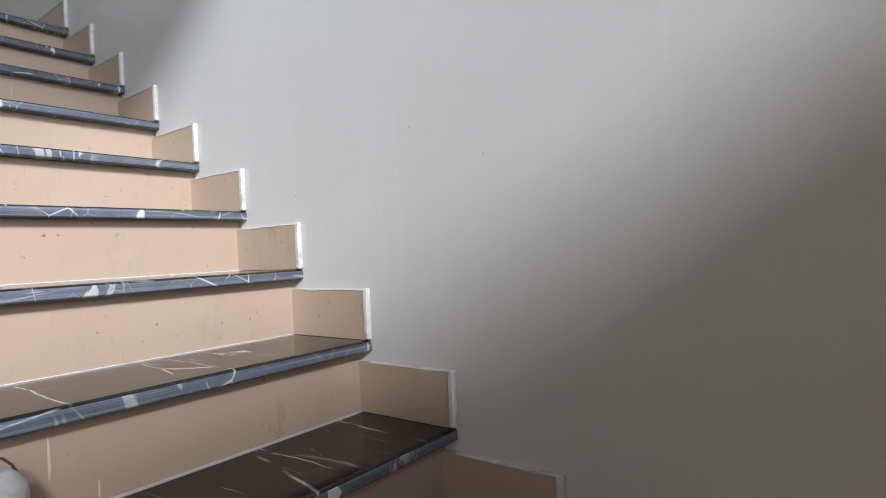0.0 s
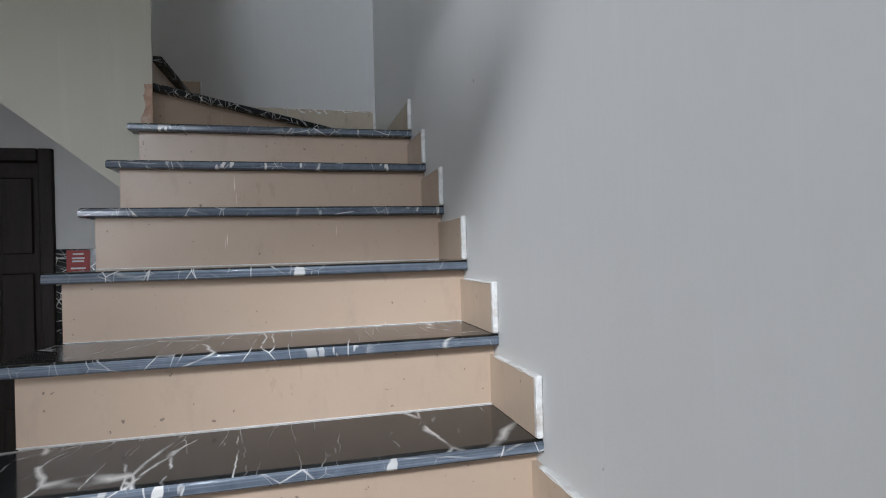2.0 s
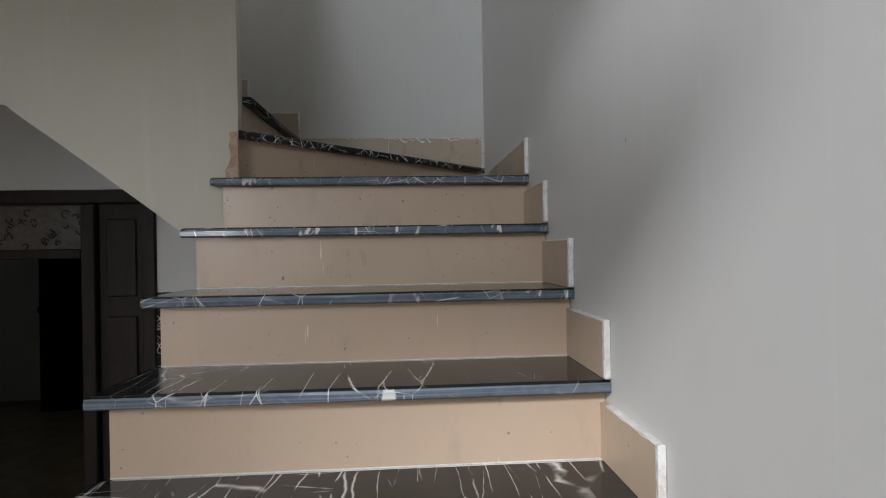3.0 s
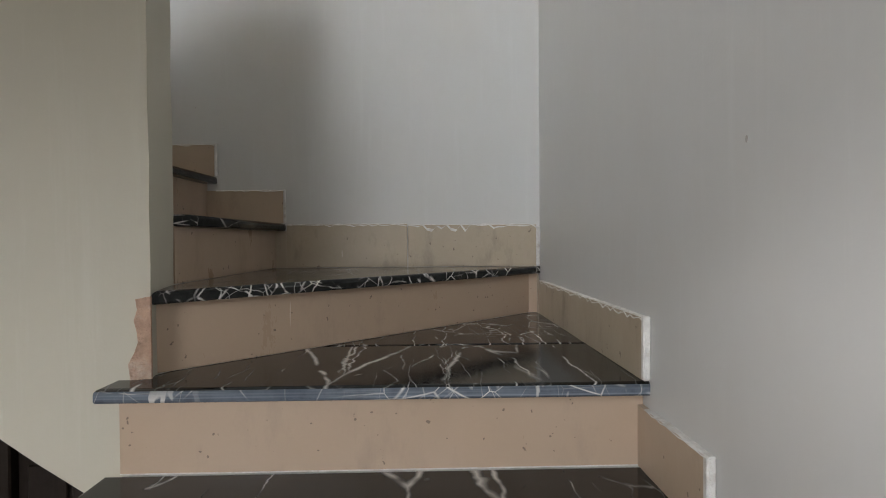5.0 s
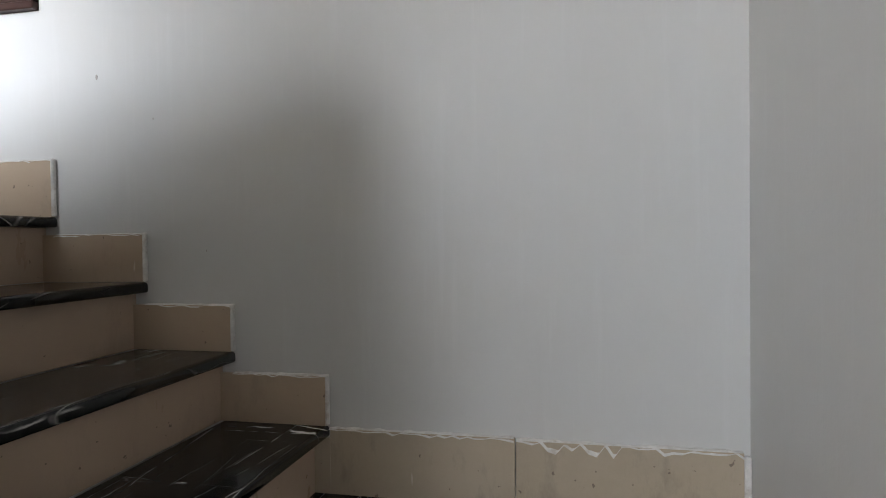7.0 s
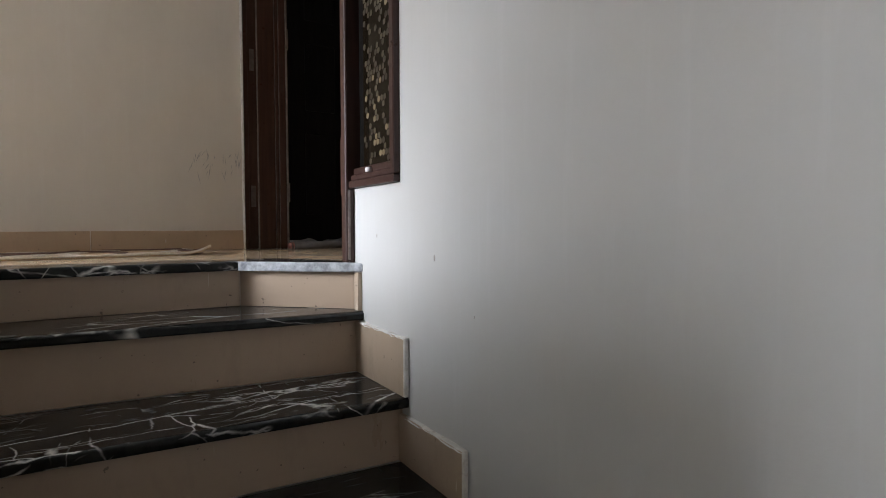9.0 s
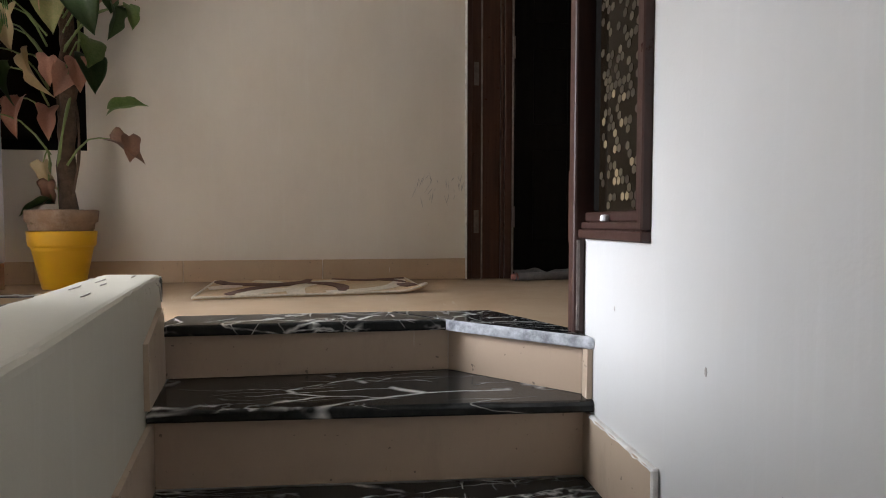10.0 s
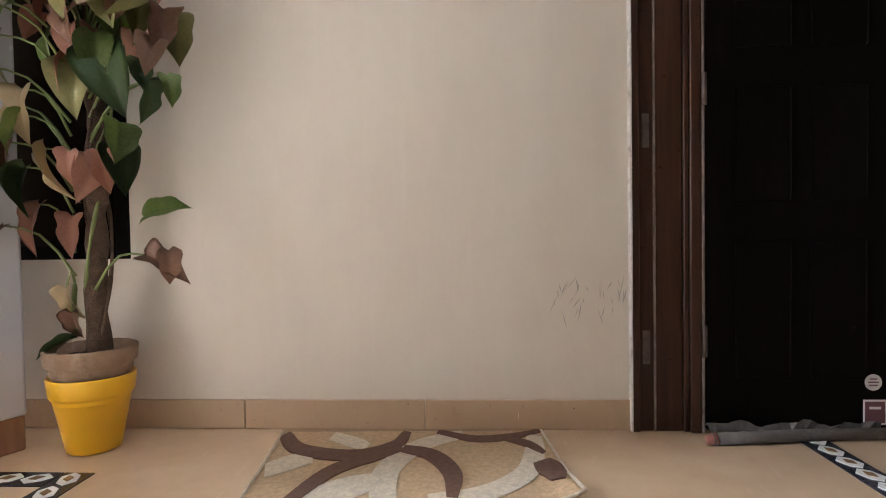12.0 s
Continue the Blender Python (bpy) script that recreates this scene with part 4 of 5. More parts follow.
lab = part("label", box_bm(-3.4615, -3.460, 1.745, 1.815, 3.412, 3.492), MAT_WHITE, leaf_door, "maroon label with a pale border")
part("label_face", box_bm(-3.4599, -3.4592, 1.750, 1.810, 3.418, 3.486), MAT_MAROON, lab)
part("print_bar", box_bm(-3.4591, -3.4585, 1.762, 1.798, 3.462, 3.470), MAT_WHITE, lab)
under(leaf_door)

stopper = thing("draught_excluder", (-3.38, 1.5, L), "grey foam draught tube with torn plastic film at the door foot", "draught excluder")
part("tube", tube_bm([(-3.36, 1.238, L + 0.0185), (-3.375, 1.4, L + 0.02), (-3.40, 1.6, L + 0.0195), (-3.415, 1.79, L + 0.0185)], [0.018, 0.0195, 0.019, 0.018], 14), MAT_TUBE, stopper)
part("end_wrap", tube_bm([(-3.357, 1.224, L + 0.018), (-3.361, 1.250, L + 0.0195)], [0.014, 0.0192], 12), MAT_TAPE, stopper, "red frayed tape end")
b = bmesh.new()
rng = random.Random(8)
rows = []
for i in range(26):
    y = 1.25 + i * 0.021
    h = 0.024 + 0.026 * noise.noise(Vector((i * 0.31, 2, 0))) + rng.uniform(0, 0.006)
    rows.append([b.verts.new((-3.40 - 0.001 * i + 0.006 * rng.uniform(-1, 1), y, L + 0.028)), b.verts.new((-3.425 + 0.008 * rng.uniform(-1, 1), y, L + 0.02 + h)), b.verts.new((-3.44, y, L + 0.016 + h * 0.8))])
for r0, r1 in zip(rows, rows[1:]):
    for j in range(2):
        b.faces.new((r0[j], r1[j], r1[j + 1], r0[j + 1]))
film = part("plastic_film", b, MAT_FILM, stopper, "crumpled dusty plastic film")
film.modifiers.new("thick", "SOLIDIFY").thickness = 0.0015
under(stopper)

# ---------------------------------------------------------------- dim upper room behind the doorway
shelf = thing("shelf_unit", (-4.82, 2.8, L), "tall grey shelf unit in the dark room", "shelf")
for y in (2.2, 3.4):
    part("side_panel", box_bm(-4.98, -4.68, y - 0.012, y + 0.012, L, L + 2.1), MAT_SHELF, shelf)
for i in range(7):
    part("board", box_bm(-4.98, -4.68, 2.213, 3.387, L + 0.08 + i * 0.32, L + 0.10 + i * 0.32), MAT_SHELF, shelf)
under(shelf)
rng = random.Random(2)
for i in range(2, 6):
    y = 2.25
    while y < 3.2:
        w, h = rng.uniform(0.07, 0.16), rng.uniform(0.10, 0.22)
        o = tagged(part("storage_box", box_bm(-4.93, -4.74, y, y + w, L + 0.101 + i * 0.32, L + 0.101 + i * 0.32 + h, 0.004, 1), MAT_BOOK), "small dark box standing on the shelf", "box", "boxes on the shelf")
        y += w + rng.uniform(0.02, 0.08)
tb = thing("side_table", (-4.3, 2.55, L), "low table with a pale top in the dark room", "table")
part("tabletop", box_bm(-4.55, -4.05, 2.2, 3.0, L + 0.47, L + 0.50, 0.005, 1), MAT_TILE_W, tb)
for x in (-4.52, -4.10):
    for y in (2.23, 2.95):
        part("leg", box_bm(x, x + 0.04, y, y + 0.04, L, L + 0.469), MAT_LEAF, tb)
under(tb)

# ---------------------------------------------------------------- rug
RC = [Vector((-2.873, -0.045, 0)), Vector((-2.971, 0.785, 0)), Vector((-3.456, 0.735, 0)), Vector((-3.428, -0.108, 0))]


def on_rug(u, v, z):
    p = (RC[0] * (1 - u) + RC[1] * u) * (1 - v) + (RC[3] * (1 - u) + RC[2] * u) * v
    lift = 0.028 * max(0, (u - 0.86) / 0.14) ** 2 * max(0, (0.35 - v) / 0.35)
    return Vector((p.x, p.y, L + z + lift))


rug = thing("rug", (-3.18, 0.35, L), "beige rug with brown and cream swirls, one corner lifted", "rug")


def rug_sheet(z0, z1, nu=44, nv=22):
    b = bmesh.new()
    top, low = [], []
    for i in range(nu + 1):
        top.append([b.verts.new(on_rug(i / nu, j / nv, z1 + 0.0016 * noise.noise(Vector((i * 0.9, j * 0.9, 0))))) for j in range(nv + 1)])
        low.append([b.verts.new(on_rug(i / nu, j / nv, z0)) for j in range(nv + 1)])
    for i in range(nu):
        for j in range(nv):
            f = b.faces.new((top[i][j], top[i + 1][j], top[i + 1][j + 1], top[i][j + 1]))
            f.smooth = True
            b.faces.new((low[i][j], low[i][j + 1], low[i + 1][j + 1], low[i + 1][j]))
    for i in range(nu):
        b.faces.new((low[i][0], low[i + 1][0], top[i + 1][0], top[i][0]))
        b.faces.new((top[i][nv], top[i + 1][nv], low[i + 1][nv], low[i][nv]))
    for j in range(nv):
        b.faces.new((top[0][j], top[0][j + 1], low[0][j + 1], low[0][j]))
        b.faces.new((low[nu][j], low[nu][j + 1], top[nu][j + 1], top[nu][j]))
    return b


part("rug_sheet", rug_sheet(0.001, 0.011), MAT_RUG, rug)


def smooth_path(pts, n=22):
    """Catmull-Rom through the points."""
    P = [Vector(p) for p in pts]
    P = [2 * P[0] - P[1], *P, 2 * P[-1] - P[-2]]
    out = []
    for i in range(1, len(P) - 2):
        for k in range(n // (len(P) - 3) + 1):
            t = k / (n // (len(P) - 3) + 1)
            a, b, c, d = P[i - 1:i + 3]
            out.append(0.5 * (2 * b + (c - a) * t + (2 * a - 5 * b + 4 * c - d) * t * t + (3 * b - a - 3 * c + d) * t ** 3))
    out.append(P[-2])
    return out


swirl_count = [0]


def swirl(name, pts, width, mat, z, taper=0.5, label=""):
    b = bmesh.new()
    swirl_count[0] += 1
    z += 0.00025 * swirl_count[0]
    path = smooth_path(pts)
    rows = []
    for i, p in enumerate(path):
        q = path[min(i + 1, len(path) - 1)] - path[max(i - 1, 0)]
        side = Vector((-q.y * 0.5, q.x * 2.0)).normalized()
        s = i / (len(path) - 1)
        w = width * (taper + (1 - taper) * math.sin(math.pi * min(1, 0.15 + s * 0.85)))
        cl = lambda c: (min(0.995, max(0.005, c.x)), min(0.99, max(0.01, c.y)))
        e0, e1 = cl(p + Vector((side.x * w * 0.5, side.y * w))), cl(p - Vector((side.x * w * 0.5, side.y * w)))
        rows.append([b.verts.new(on_rug(*e0, 0.010)), b.verts.new(on_rug(*e0, z)), b.verts.new(on_rug(*e1, z)), b.verts.new(on_rug(*e1, 0.010))])
    for r0, r1 in zip(rows, rows[1:]):
        for j in range(3):
            b.faces.new((r0[j], r1[j], r1[j + 1], r0[j + 1]))
    b.faces.new(rows[0])
    b.faces.new(rows[-1][::-1])
    part(name, b, mat, rug, label)


for pts, w in ((((0.42, 0.02), (0.42, 0.4), (0.53, 0.75), (0.70, 0.94)), 0.09), (((0.55, 0.06), (0.72, 0.12), (0.86, 0.32), (0.93, 0.62), (0.96, 0.9)), 0.08),
               (((0.16, 0.06), (0.30, 0.22), (0.40, 0.30)), 0.12), (((0.02, 0.45), (0.10, 0.55), (0.16, 0.60)), 0.10), (((0.2, 0.92), (0.30, 0.80), (0.34, 0.74)), 0.07)):
    swirl("cream_swirl", pts, w, MAT_RUG_CREAM, 0.0128, 0.7, "cream woven band")
for pts, w in ((((0.01, 0.96), (0.10, 0.72), (0.30, 0.62), (0.44, 0.76), (0.485, 0.98)), 0.075), (((0.13, 0.06), (0.24, 0.42), (0.38, 0.60), (0.47, 0.70)), 0.065),
               (((0.47, 0.70), (0.57, 0.60), (0.63, 0.36), (0.62, 0.08)), 0.075), (((0.60, 0.97), (0.74, 0.84), (0.88, 0.88), (0.99, 0.975)), 0.05),
               (((0.84, 0.86), (0.92, 0.74), (0.96, 0.60)), 0.05), (((0.935, 0.48), (0.95, 0.36), (0.955, 0.22)), 0.10)):
    swirl("brown_swirl", pts, w, MAT_RUG_BROWN, 0.0132, 0.45, "dark brown woven curve")
edge = [on_rug(u, 0.0, 0.009) for u in [i / 30 for i in range(31)]]
part("hem", tube_bm(edge, 0.0045, 6), MAT_RUG_CREAM, rug)
part("hem", tube_bm([on_rug(0, v, 0.009) for v in [i / 12 for i in range(13)]], 0.006, 6), MAT_RUG_CREAM, rug)
part("hem", tube_bm([on_rug(1, v, 0.009) for v in [i / 12 for i in range(13)]], 0.006, 6), MAT_RUG_CREAM, rug)
under(rug)

# ---------------------------------------------------------------- potted plant
PX, PY = -3.312, -0.672
plant = thing("potted_plant", (PX, PY, L), "potted climbing plant with wilting pink and green leaves", "plant")
part("outer_pot", lathe_bm([(0.001, 0.00208), (0.0736, 0.00208), (0.0768, 0.00936), (0.1088, 0.1706), (0.1152, 0.1747), (0.1184, 0.182), (0.1232, 0.2309), (0.1216, 0.2371), (0.1168, 0.235), (0.1112, 0.1768), (0.0704, 0.0208), (0.001, 0.0208)], 0, 0, 56), MAT_YELLOW, plant, "yellow plastic outer pot")
part("inner_pot", lathe_bm([(0.001, 0.0624), (0.0784, 0.0624), (0.1048, 0.2309), (0.1136, 0.2454), (0.1152, 0.26), (0.1176, 0.2704), (0.1264, 0.2746), (0.1312, 0.3162), (0.1272, 0.3224), (0.12, 0.3203), (0.112, 0.2725), (0.001, 0.2725)], 0, 0, 56, 0.012), MAT_TERRA, plant, "weathered terracotta pot")
part("soil", lathe_bm([(0.001, 0.287), (0.1152, 0.2891), (0.112, 0.2725), (0.001, 0.2725)], 0, 0, 30, 0.03), MAT_SOIL, plant)
rng = random.Random(21)
pole = [(0.012 * math.sin(i * 0.7), 0.010 * math.cos(i * 0.5) + 0.022 + 0.0012 * i, 0.27 + i * 0.046) for i in range(34)]
part("trunk", tube_bm(pole, [0.031 + 0.004 * math.sin(i * 1.7) + rng.uniform(-0.003, 0.003) for i in range(34)], 14), MAT_TRUNK, plant, "brown coir-wrapped pole")
for ph, mt in ((0.3, MAT_TRUNK), (2.4, MAT_TRUNK), (4.2, MAT_STEM)):
    vine = [(0.034 * math.cos(ph + i * 0.22), 0.026 + 0.0011 * i + 0.036 * math.sin(ph + i * 0.22), 0.28 + i * 0.041) for i in range(36)]
    part("vine", tube_bm(vine, [0.0055 + 0.0015 * math.sin(i * 1.3) for i in range(36)], 7), mt, plant)


def leaf_mesh(lobe, droop, fold, seed):
    """A leaf along +x, one long: heart-shaped or lobed, with a midrib fold, a bent tip and wavy edges."""
    r = random.Random(seed)
    b = bmesh.new()
    nu, nv = 12, 4
    grid = []
    for i in range(nu + 1):
        t = i / nu
        w = 0.47 * math.sin(math.pi * min(1, t * 0.93 + 0.07)) ** 0.75 * (1.15 - 0.62 * t)
        w *= 1 + lobe * math.sin(t * 3.0 * math.pi + 0.6)
        row = []
        for j in range(-nv, nv + 1):
            s = j / nv
            back = -0.13 * abs(s) ** 1.3 * max(0, 1 - t * 3.2)
            z = -droop * t * t + fold * abs(s) * w - 0.10 * abs(s) ** 2 * (1 - t) + 0.025 * math.sin(t * 11 + s * 4 + seed) * abs(s)
            row.append(b.verts.new((t + back + 0.012 * r.uniform(-1, 1) * abs(s), s * w, z)))
        grid.append(row)
    for i in range(nu):
        for j in range(2 * nv):
            f = b.faces.new((grid[i][j], grid[i + 1][j], grid[i + 1][j + 1], grid[i][j + 1]))
            f.smooth = True
    ext = bmesh.ops.solidify(b, geom=b.faces[:], thickness=0.012)
    return b


shapes = [(0.06, 0.55, 0.75), (0.18, 0.6, 0.6), (0.30, 0.85, 0.8), (0.12, 0.4, 0.5), (0.24, 1.0, 0.9)]
leaf_meshes = {}
for k, (lb, dr, fo) in enumerate(shapes):
    for c, mt in enumerate(LEAVES):
        leaf_meshes[k, c] = mesh_of("leaf", leaf_mesh(lb, dr, fo, k * 7 + c), mt)


def add_leaf(p, size, c, k, yaw, pitch, roll=0.0, stalk=True):
    """A leaf whose blade is centred near p (relative to the pot), with its stalk from the pole."""
    p = Vector(p)
    m = Matrix.Rotation(yaw, 4, "Z") @ Matrix.Rotation(pitch, 4, "Y") @ Matrix.Rotation(roll, 4, "X")
    root = p - (m @ Vector((size * 0.45, 0, 0)))
    o = new("leaf", leaf_meshes[k, c])
    o.parent = plant
    o.matrix_basis = Matrix.Translation(root) @ m @ Matrix.Scale(size, 4)
    if stalk:
        zb = max(0.50, root.z - 0.10 - 0.25 * Vector((root.x, root.y)).length)
        s = Vector((0.03 * (1 if root.x > 0 else -1), 0.01 + 0.03 * (1 if root.y > 0 else -1), zb))
        mid = (s + root) / 2 + Vector((0, 0, 0.05))
        part("stalk", tube_bm([tuple(s), tuple((s + mid) / 2 + Vector((0, 0, 0.012))), tuple(mid), tuple((mid + root) / 2 + Vector((0, 0, 0.006))), tuple(root)], [0.0045, 0.004, 0.0036, 0.0032, 0.003], 6), MAT_STEM, plant)


# leaves that stand out: sideways and upward offsets, kind, shape, size
for dy, dz, c, k, size in ((0.067, 0.854, 2, 0, 0.14), (0.015, 0.881, 2, 4, 0.09), (0.128, 0.870, 2, 4, 0.10), (0.003, 0.696, 2, 4, 0.10), (-0.065, 0.866, 3, 2, 0.15),
                           (-0.13, 0.712, 2, 1, 0.15), (-0.235, 0.665, 4, 2, 0.13), (-0.145, 1.061, 3, 2, 0.14), (0.172, 0.886, 5, 0, 0.15), (0.175, 0.961, 0, 3, 0.15),
                           (0.016, 1.140, 1, 0, 0.18), (-0.031, 1.192, 2, 1, 0.14), (0.028, 1.248, 2, 0, 0.12), (0.138, 1.153, 5, 0, 0.21), (0.114, 1.203, 0, 0, 0.14),
                           (0.238, 1.323, 1, 3, 0.13), (0.213, 1.225, 2, 0, 0.12), (0.278, 1.209, 4, 0, 0.12), (0.311, 1.304, 4, 4, 0.13), (0.282, 1.074, 5, 2, 0.11),
                           (0.323, 1.106, 0, 1, 0.09), (0.161, 1.309, 0, 0, 0.16), (0.250, 1.149, 5, 3, 0.10), (-0.187, 0.902, 4, 2, 0.13), (-0.146, 0.817, 5, 0, 0.15),
                           (-0.077, 1.235, 0, 1, 0.12), (-0.171, 0.985, 0, 3, 0.14), (-0.285, 1.136, 0, 0, 0.15), (-0.245, 1.03, 1, 0, 0.15), (-0.22, 1.22, 1, 2, 0.14)):
    add_leaf((0.065 + rng.uniform(-0.02, 0.03), dy - 0.01, dz), size * 0.92, c, k, 0.9 * math.atan2(dy, 0.25) + rng.uniform(-0.4, 0.4), rng.uniform(0.65, 1.35), rng.uniform(-0.6, 0.6))
add_leaf((0.065, 0.270, 0.745), 0.13, 0, 3, 1.45, -0.45, 0.8, False)
add_leaf((0.065, 0.262, 0.600), 0.11, 4, 4, 1.35, 0.1, 0.7)
add_leaf((0.070, 0.300, 0.580), 0.09, 4, 1, 0.9, 1.2, 0.2, False)
for i in range(74):
    z = 1.24 + 0.60 * rng.random()
    ang = rng.uniform(-2.0, 2.0)
    rad = rng.uniform(0.08, 0.30)
    x = max(-0.12, rad * math.cos(ang))
    add_leaf((x, 0.03 + rad * 1.1 * math.sin(ang), z), rng.uniform(0.08, 0.15), rng.choice((0, 0, 0, 1, 1, 1, 5, 3, 3, 2, 2, 4)), rng.randrange(5), ang * 0.7 + rng.uniform(-0.5, 0.5), rng.uniform(0.3, 1.3), rng.uniform(-0.8, 0.8), i % 3 != 0)
add_leaf((0.05, -0.07, 0.345), 0.11, 5, 3, -1.2, 0.15, 0.3)
add_leaf((0.065, -0.06, 0.335), 0.10, 3, 1, -0.4, 0.3, 0.2)
add_leaf((0.06, -0.035, 0.47), 0.09, 3, 4, 0.2, 1.3, 0.4)
add_leaf((0.06, -0.02, 0.40), 0.08, 4, 4, -0.3, 1.4, -0.4)

# ---------------------------------------------------------------- white cabinet on wooden blocks
ang = math.radians(-21)
cab = thing("white_cabinet", (-3.3, -0.875, L + 0.108), "tall white enamelled cabinet standing on wooden blocks", "cabinet")
cab.rotation_euler = (0, 0, ang)
part("cabinet_body", box_bm(0.0, 0.62, -0.48, 0.0, 0.0, 1.65, 0.012, 3), MAT_CABINET, cab)
part("cabinet_door", box_bm(0.6215, 0.645, -0.475, -0.005, 0.01, 1.64, 0.008, 2), MAT_CABINET, cab)
# added board: stops light leaking in under the cabinet from behind
part("plinth", box_bm(0.0, 0.643, -0.478, -0.465, -0.106, -0.001), MAT_LEAF, cab, "dark board added to keep light out of the gap below")
for x, y in ((0.006, -0.105), (0.50, -0.105), (0.03, -0.455), (0.50, -0.455)):
    blk = tagged(part("wooden_block", box_bm(0, 0.11, 0, 0.10, 0, 0.107, 0.004, 1), MAT_BLOCK), "reddish wooden block under the cabinet", "block", "blocks under the cabinet")
    blk.matrix_basis = Matrix.Translation((-3.3, -0.875, L + 0.0005)) @ Matrix.Rotation(ang, 4, "Z") @ Matrix.Translation((x, y, 0))

# ---------------------------------------------------------------- hanging fern
fern = thing("hanging_fern", (-2.13, -0.34, 4.45), "feathery green fern in a hanging basket", "plant")
part("basket", lathe_bm([(0.001, -0.13), (0.08, -0.12), (0.13, -0.02), (0.135, 0.0), (0.125, 0.0), (0.075, -0.10), (0.001, -0.11)], 0, 0, 24), MAT_TRUNK, fern, "brown coir basket")
part("cord", tube_bm([(0, 0, -0.10), (0, 0, TOP - 4.46)], 0.003, 6), MAT_STEEL, fern)
rng = random.Random(31)
for i in range(38):
    a = 6.283 * i / 38 + rng.uniform(-0.1, 0.1)
    b = bmesh.new()
    reach, fall = rng.uniform(0.09, 0.165), rng.uniform(0.28, 0.48)
    prev = None
    for s in range(30):
        t = s / 29
        c = Vector((math.cos(a) * reach * math.sin(t * 1.9) / 0.95, math.sin(a) * reach * math.sin(t * 1.9) / 0.95, 0.10 * math.sin(min(1, t * 3) * 1.57) - fall * t * t))
        if prev is not None:
            dirn = (c - prev).normalized()
            side = dirn.cross(Vector((0, 0, 1))).normalized()
            for sg in (-1, 1):
                ln = 0.065 * (1 - 0.5 * t) * rng.uniform(0.7, 1.1)
                for q in range(3):
                    base = c + side * sg * ln * q / 3
                    tip = base + side * sg * ln * 0.42 + dirn * 0.014 + Vector((0, 0, rng.uniform(-0.012, 0.004)))
                    w = dirn * 0.0045
                    v = [b.verts.new(x) for x in (base - w, (base + tip) / 2 - w * 1.3 + Vector((0, 0, 0.002)), tip, (base + tip) / 2 + w * 1.3)]
                    b.faces.new(v)
        prev = c
    f = part("frond", b, MAT_FERN, fern)
    f.modifiers.new("thick", "SOLIDIFY").thickness = 0.0006

# ---------------------------------------------------------------- lower hall: doorway and leaning slab
d2 = tagged(thing("door_2", (-2.3, NORTH + 0.1, 0), "dark brown wooden door frame with a patterned glass transom", "door"), kind="structure")
part("jamb", box_bm(-1.77, -1.701, NORTH - 0.02, NORTH + 0.16, 0.001, 2.249, 0.006, 1), MAT_BROWN_DOOR, d2)
part("jamb", box_bm(-2.899, -2.83, NORTH - 0.02, NORTH + 0.16, 0.001, 2.249, 0.006, 1), MAT_BROWN_DOOR, d2)
part("lintel", box_bm(-2.829, -1.771, NORTH - 0.018, NORTH + 0.158, 2.18, 2.249, 0.006, 1), MAT_BROWN_DOOR, d2)
part("mullion", box_bm(-2.07, -2.0, NORTH - 0.014, NORTH + 0.154, 0.001, 2.179, 0.006, 1), MAT_BROWN_DOOR, d2)
sp = part("side_panel", box_bm(-1.999, -1.771, NORTH + 0.03, NORTH + 0.07, 0.001, 2.179), MAT_BROWN_DOOR, d2)
for z0, z1 in ((0.2, 0.9), (1.05, 1.6), (1.7, 2.1)):
    part("raised_panel", box_bm(-1.96, -1.81, NORTH + 0.018, NORTH + 0.0295, z0, z1, 0.006, 1), MAT_BROWN_DOOR, sp)
part("transom_bar", box_bm(-2.829, -2.071, NORTH - 0.01, NORTH + 0.15, 1.90, 1.95, 0.005, 1), MAT_BROWN_DOOR, d2)
tg = part("transom_pane", box_bm(-2.829, -2.071, NORTH + 0.06, NORTH + 0.068, 1.951, 2.179), MAT_FILM, d2, "dusty patterned glass")
rng = random.Random(14)
for i in range(46):
    x, z, r = rng.uniform(-2.8, -2.09), rng.uniform(1.965, 2.165), rng.uniform(0.008, 0.02)
    a0 = rng.uniform(0, 6.28)
    part("scroll", tube_bm([(x + r * math.cos(a0 + j * 0.6), NORTH + 0.058, z + r * math.sin(a0 + j * 0.6)) for j in range(8)], 0.0035, 5), MAT_BROWN_DOOR, tg)
under(d2)

slab = thing("marble_slab", (-1.45, 1.0, 0), "black marble slab with stickers leaning on the wall", "slab")
slab.rotation_euler = (radians(-2.0), 0, 0)
part("slab_body", box_bm(-0.245, 0.30, 0.0, 0.02, 0.0, 1.722, 0.002, 1), MAT_MARBLE_W, slab)
rs = part("red_sticker", box_bm(-0.195, -0.085, -0.0015, -0.0003, 1.595, 1.715), MAT_RED, slab)
for i, (w, z) in enumerate(((0.05, 1.69), (0.06, 1.668), (0.055, 1.652), (0.07, 1.615))):
    part("print_bar", box_bm(-0.14 - w / 2, -0.14 + w / 2, -0.0026, -0.0017, z, z + 0.009), MAT_WHITE, rs)
b = bmesh.new()
bmesh.ops.create_cone(b, cap_ends=True, segments=26, radius1=0.052, radius2=0.052, depth=0.0014, matrix=Matrix.Translation((-0.135, -0.001, 1.51)) @ Matrix.Rotation(math.pi / 2, 4, "X"))
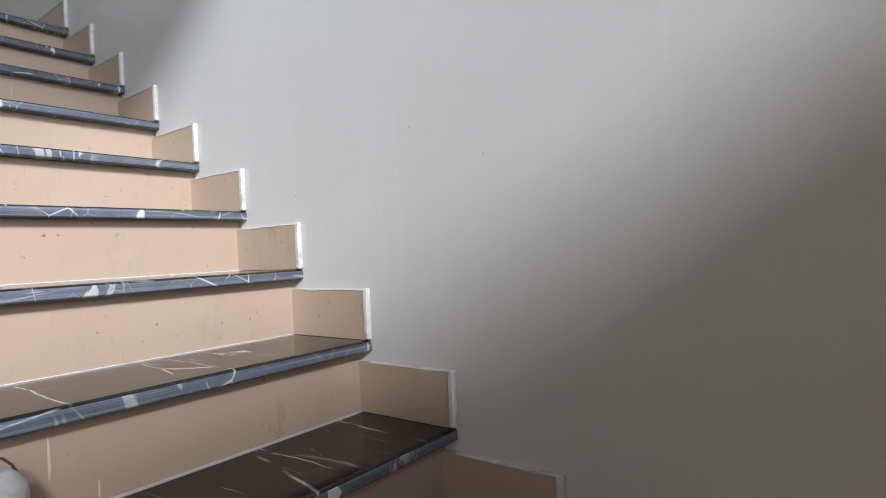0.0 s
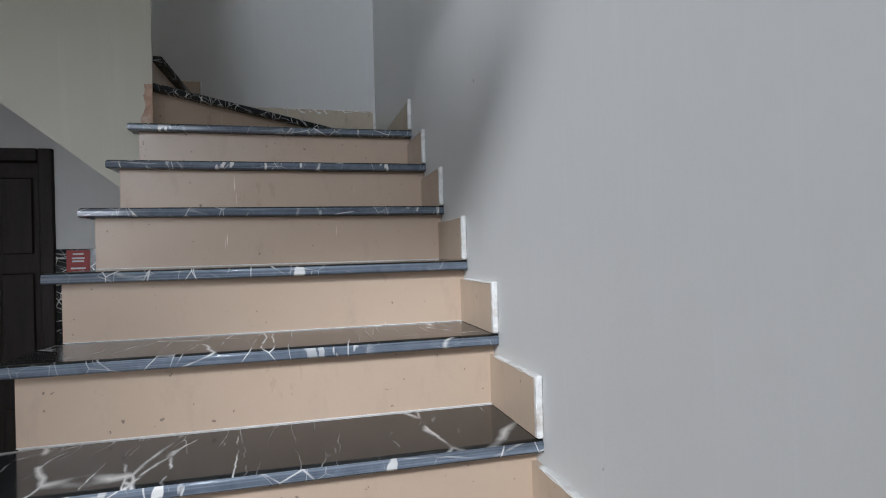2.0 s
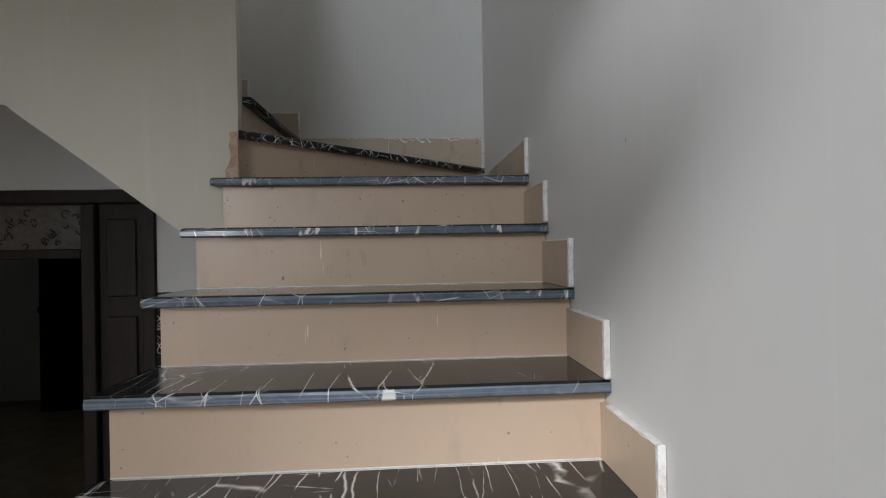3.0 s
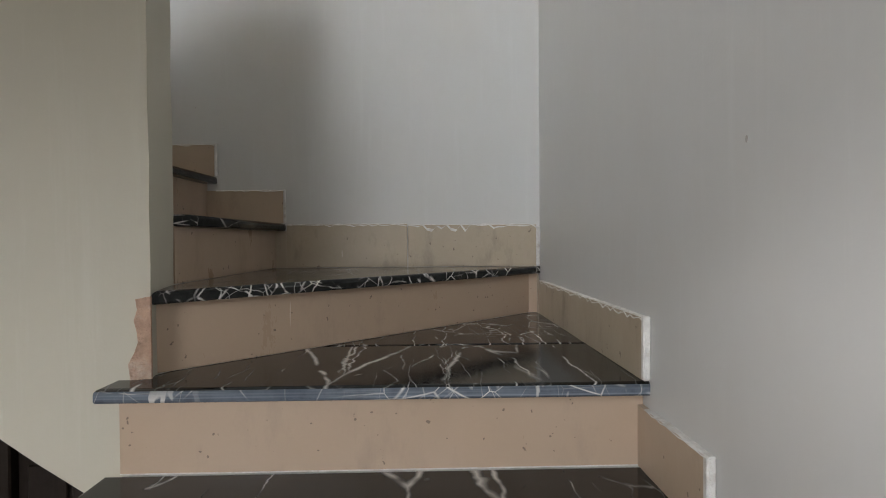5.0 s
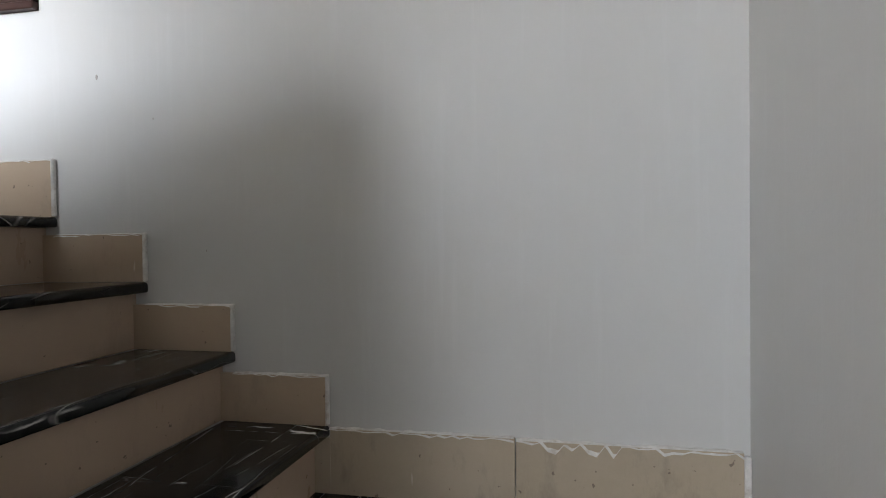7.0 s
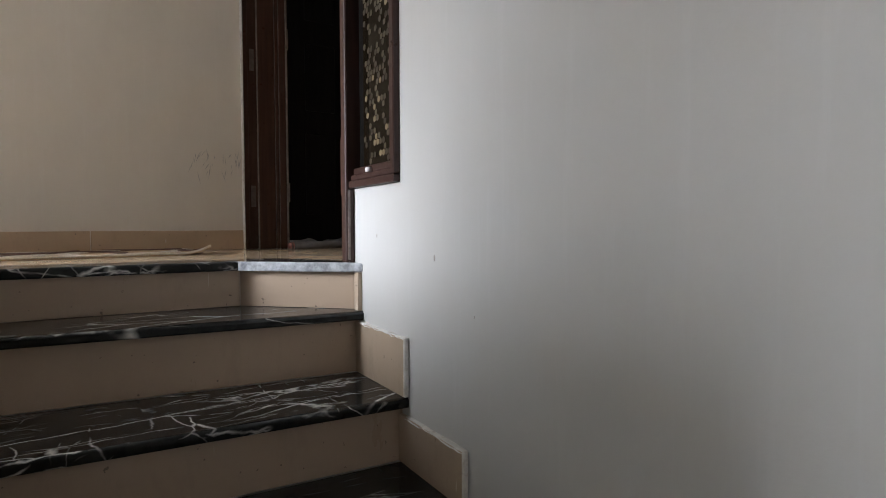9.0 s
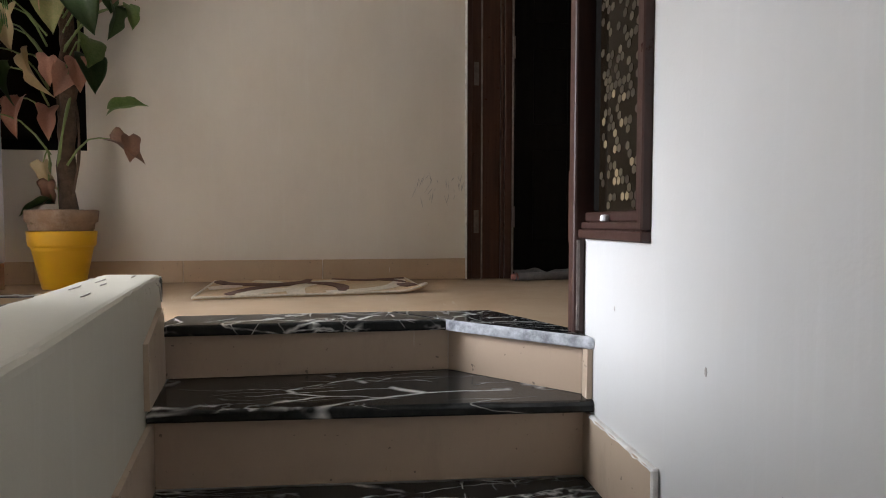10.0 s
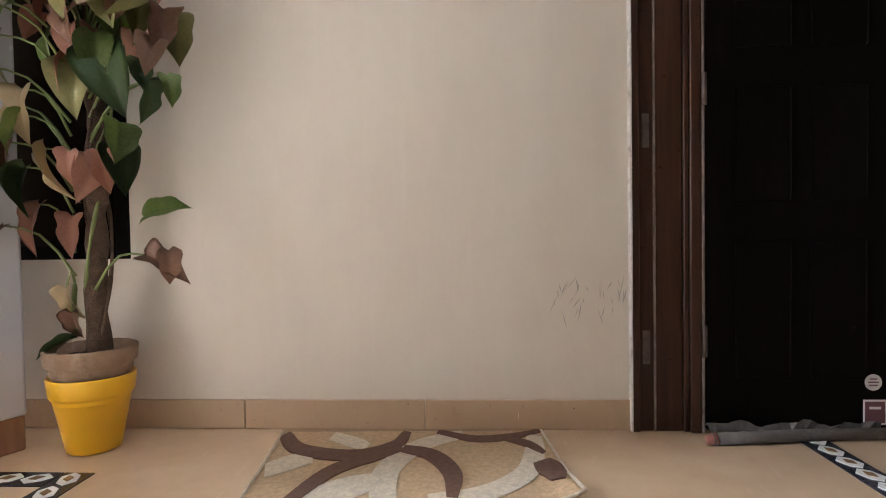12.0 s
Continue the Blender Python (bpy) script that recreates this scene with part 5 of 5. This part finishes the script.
rd = part("round_sticker", b, MAT_SILVER, slab, "white round sticker with red print")
for i, w in enumerate((0.05, 0.075, 0.06)):
    part("print_bar", box_bm(-0.135 - w / 2, -0.135 + w / 2, -0.0028, -0.0019, 1.488 + i * 0.018, 1.496 + i * 0.018), MAT_RED, rd)

cup = thing("dark_cupboard", (-4.4, 5.7, 0), "tall dark cupboard in the dim lower room", "cupboard")
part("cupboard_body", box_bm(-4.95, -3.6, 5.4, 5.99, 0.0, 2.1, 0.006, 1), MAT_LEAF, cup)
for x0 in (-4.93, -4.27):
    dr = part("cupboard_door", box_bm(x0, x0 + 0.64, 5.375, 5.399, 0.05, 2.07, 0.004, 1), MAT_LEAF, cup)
    part("handle", tube_bm([(x0 + 0.58, 5.36, 1.0), (x0 + 0.58, 5.36, 1.15)], 0.008, 8), MAT_STEEL, dr)
under(cup)
sw = thing("switch_plate", (-5.25, 5.995, 1.2), "dark switch plate on the pale wall", "switch")
part("plate", box_bm(-0.08, 0.08, -0.012, 0.004, -0.04, 0.04, 0.003, 1), MAT_BOOK, sw)
for i in range(3):
    part("rocker", box_bm(-0.06 + i * 0.043, -0.028 + i * 0.043, -0.016, -0.0125, -0.02, 0.02, 0.001, 1), MAT_BOOK, sw)

# small tub left on a lower step
tub = thing("plastic_tub", (-0.772, -1.80, 4 * H + DZ), "small grey plastic tub with a red label on a stair tread", "tub")
part("tub_body", lathe_bm([(0.0005, 0.001), (0.036, 0.001), (0.039, 0.006), (0.041, 0.088), (0.038, 0.102), (0.028, 0.116), (0.020, 0.122), (0.0005, 0.123)], 0, 0, 28), MAT_SILVER, tub, "pale translucent tub")
part("tub_label", lathe_bm([(0.0401, 0.020), (0.0412, 0.020), (0.0418, 0.068), (0.0407, 0.068)], 0, 0, 28), MAT_RED, tub, "red paper label")
part("handle", tube_bm([(0.036 * math.cos(0.35 * j - 0.3), 0.012, 0.085 + 0.055 * math.sin(0.35 * j - 0.3)) for j in range(11)], 0.0022, 6), MAT_STEEL, tub, "thin wire handle")
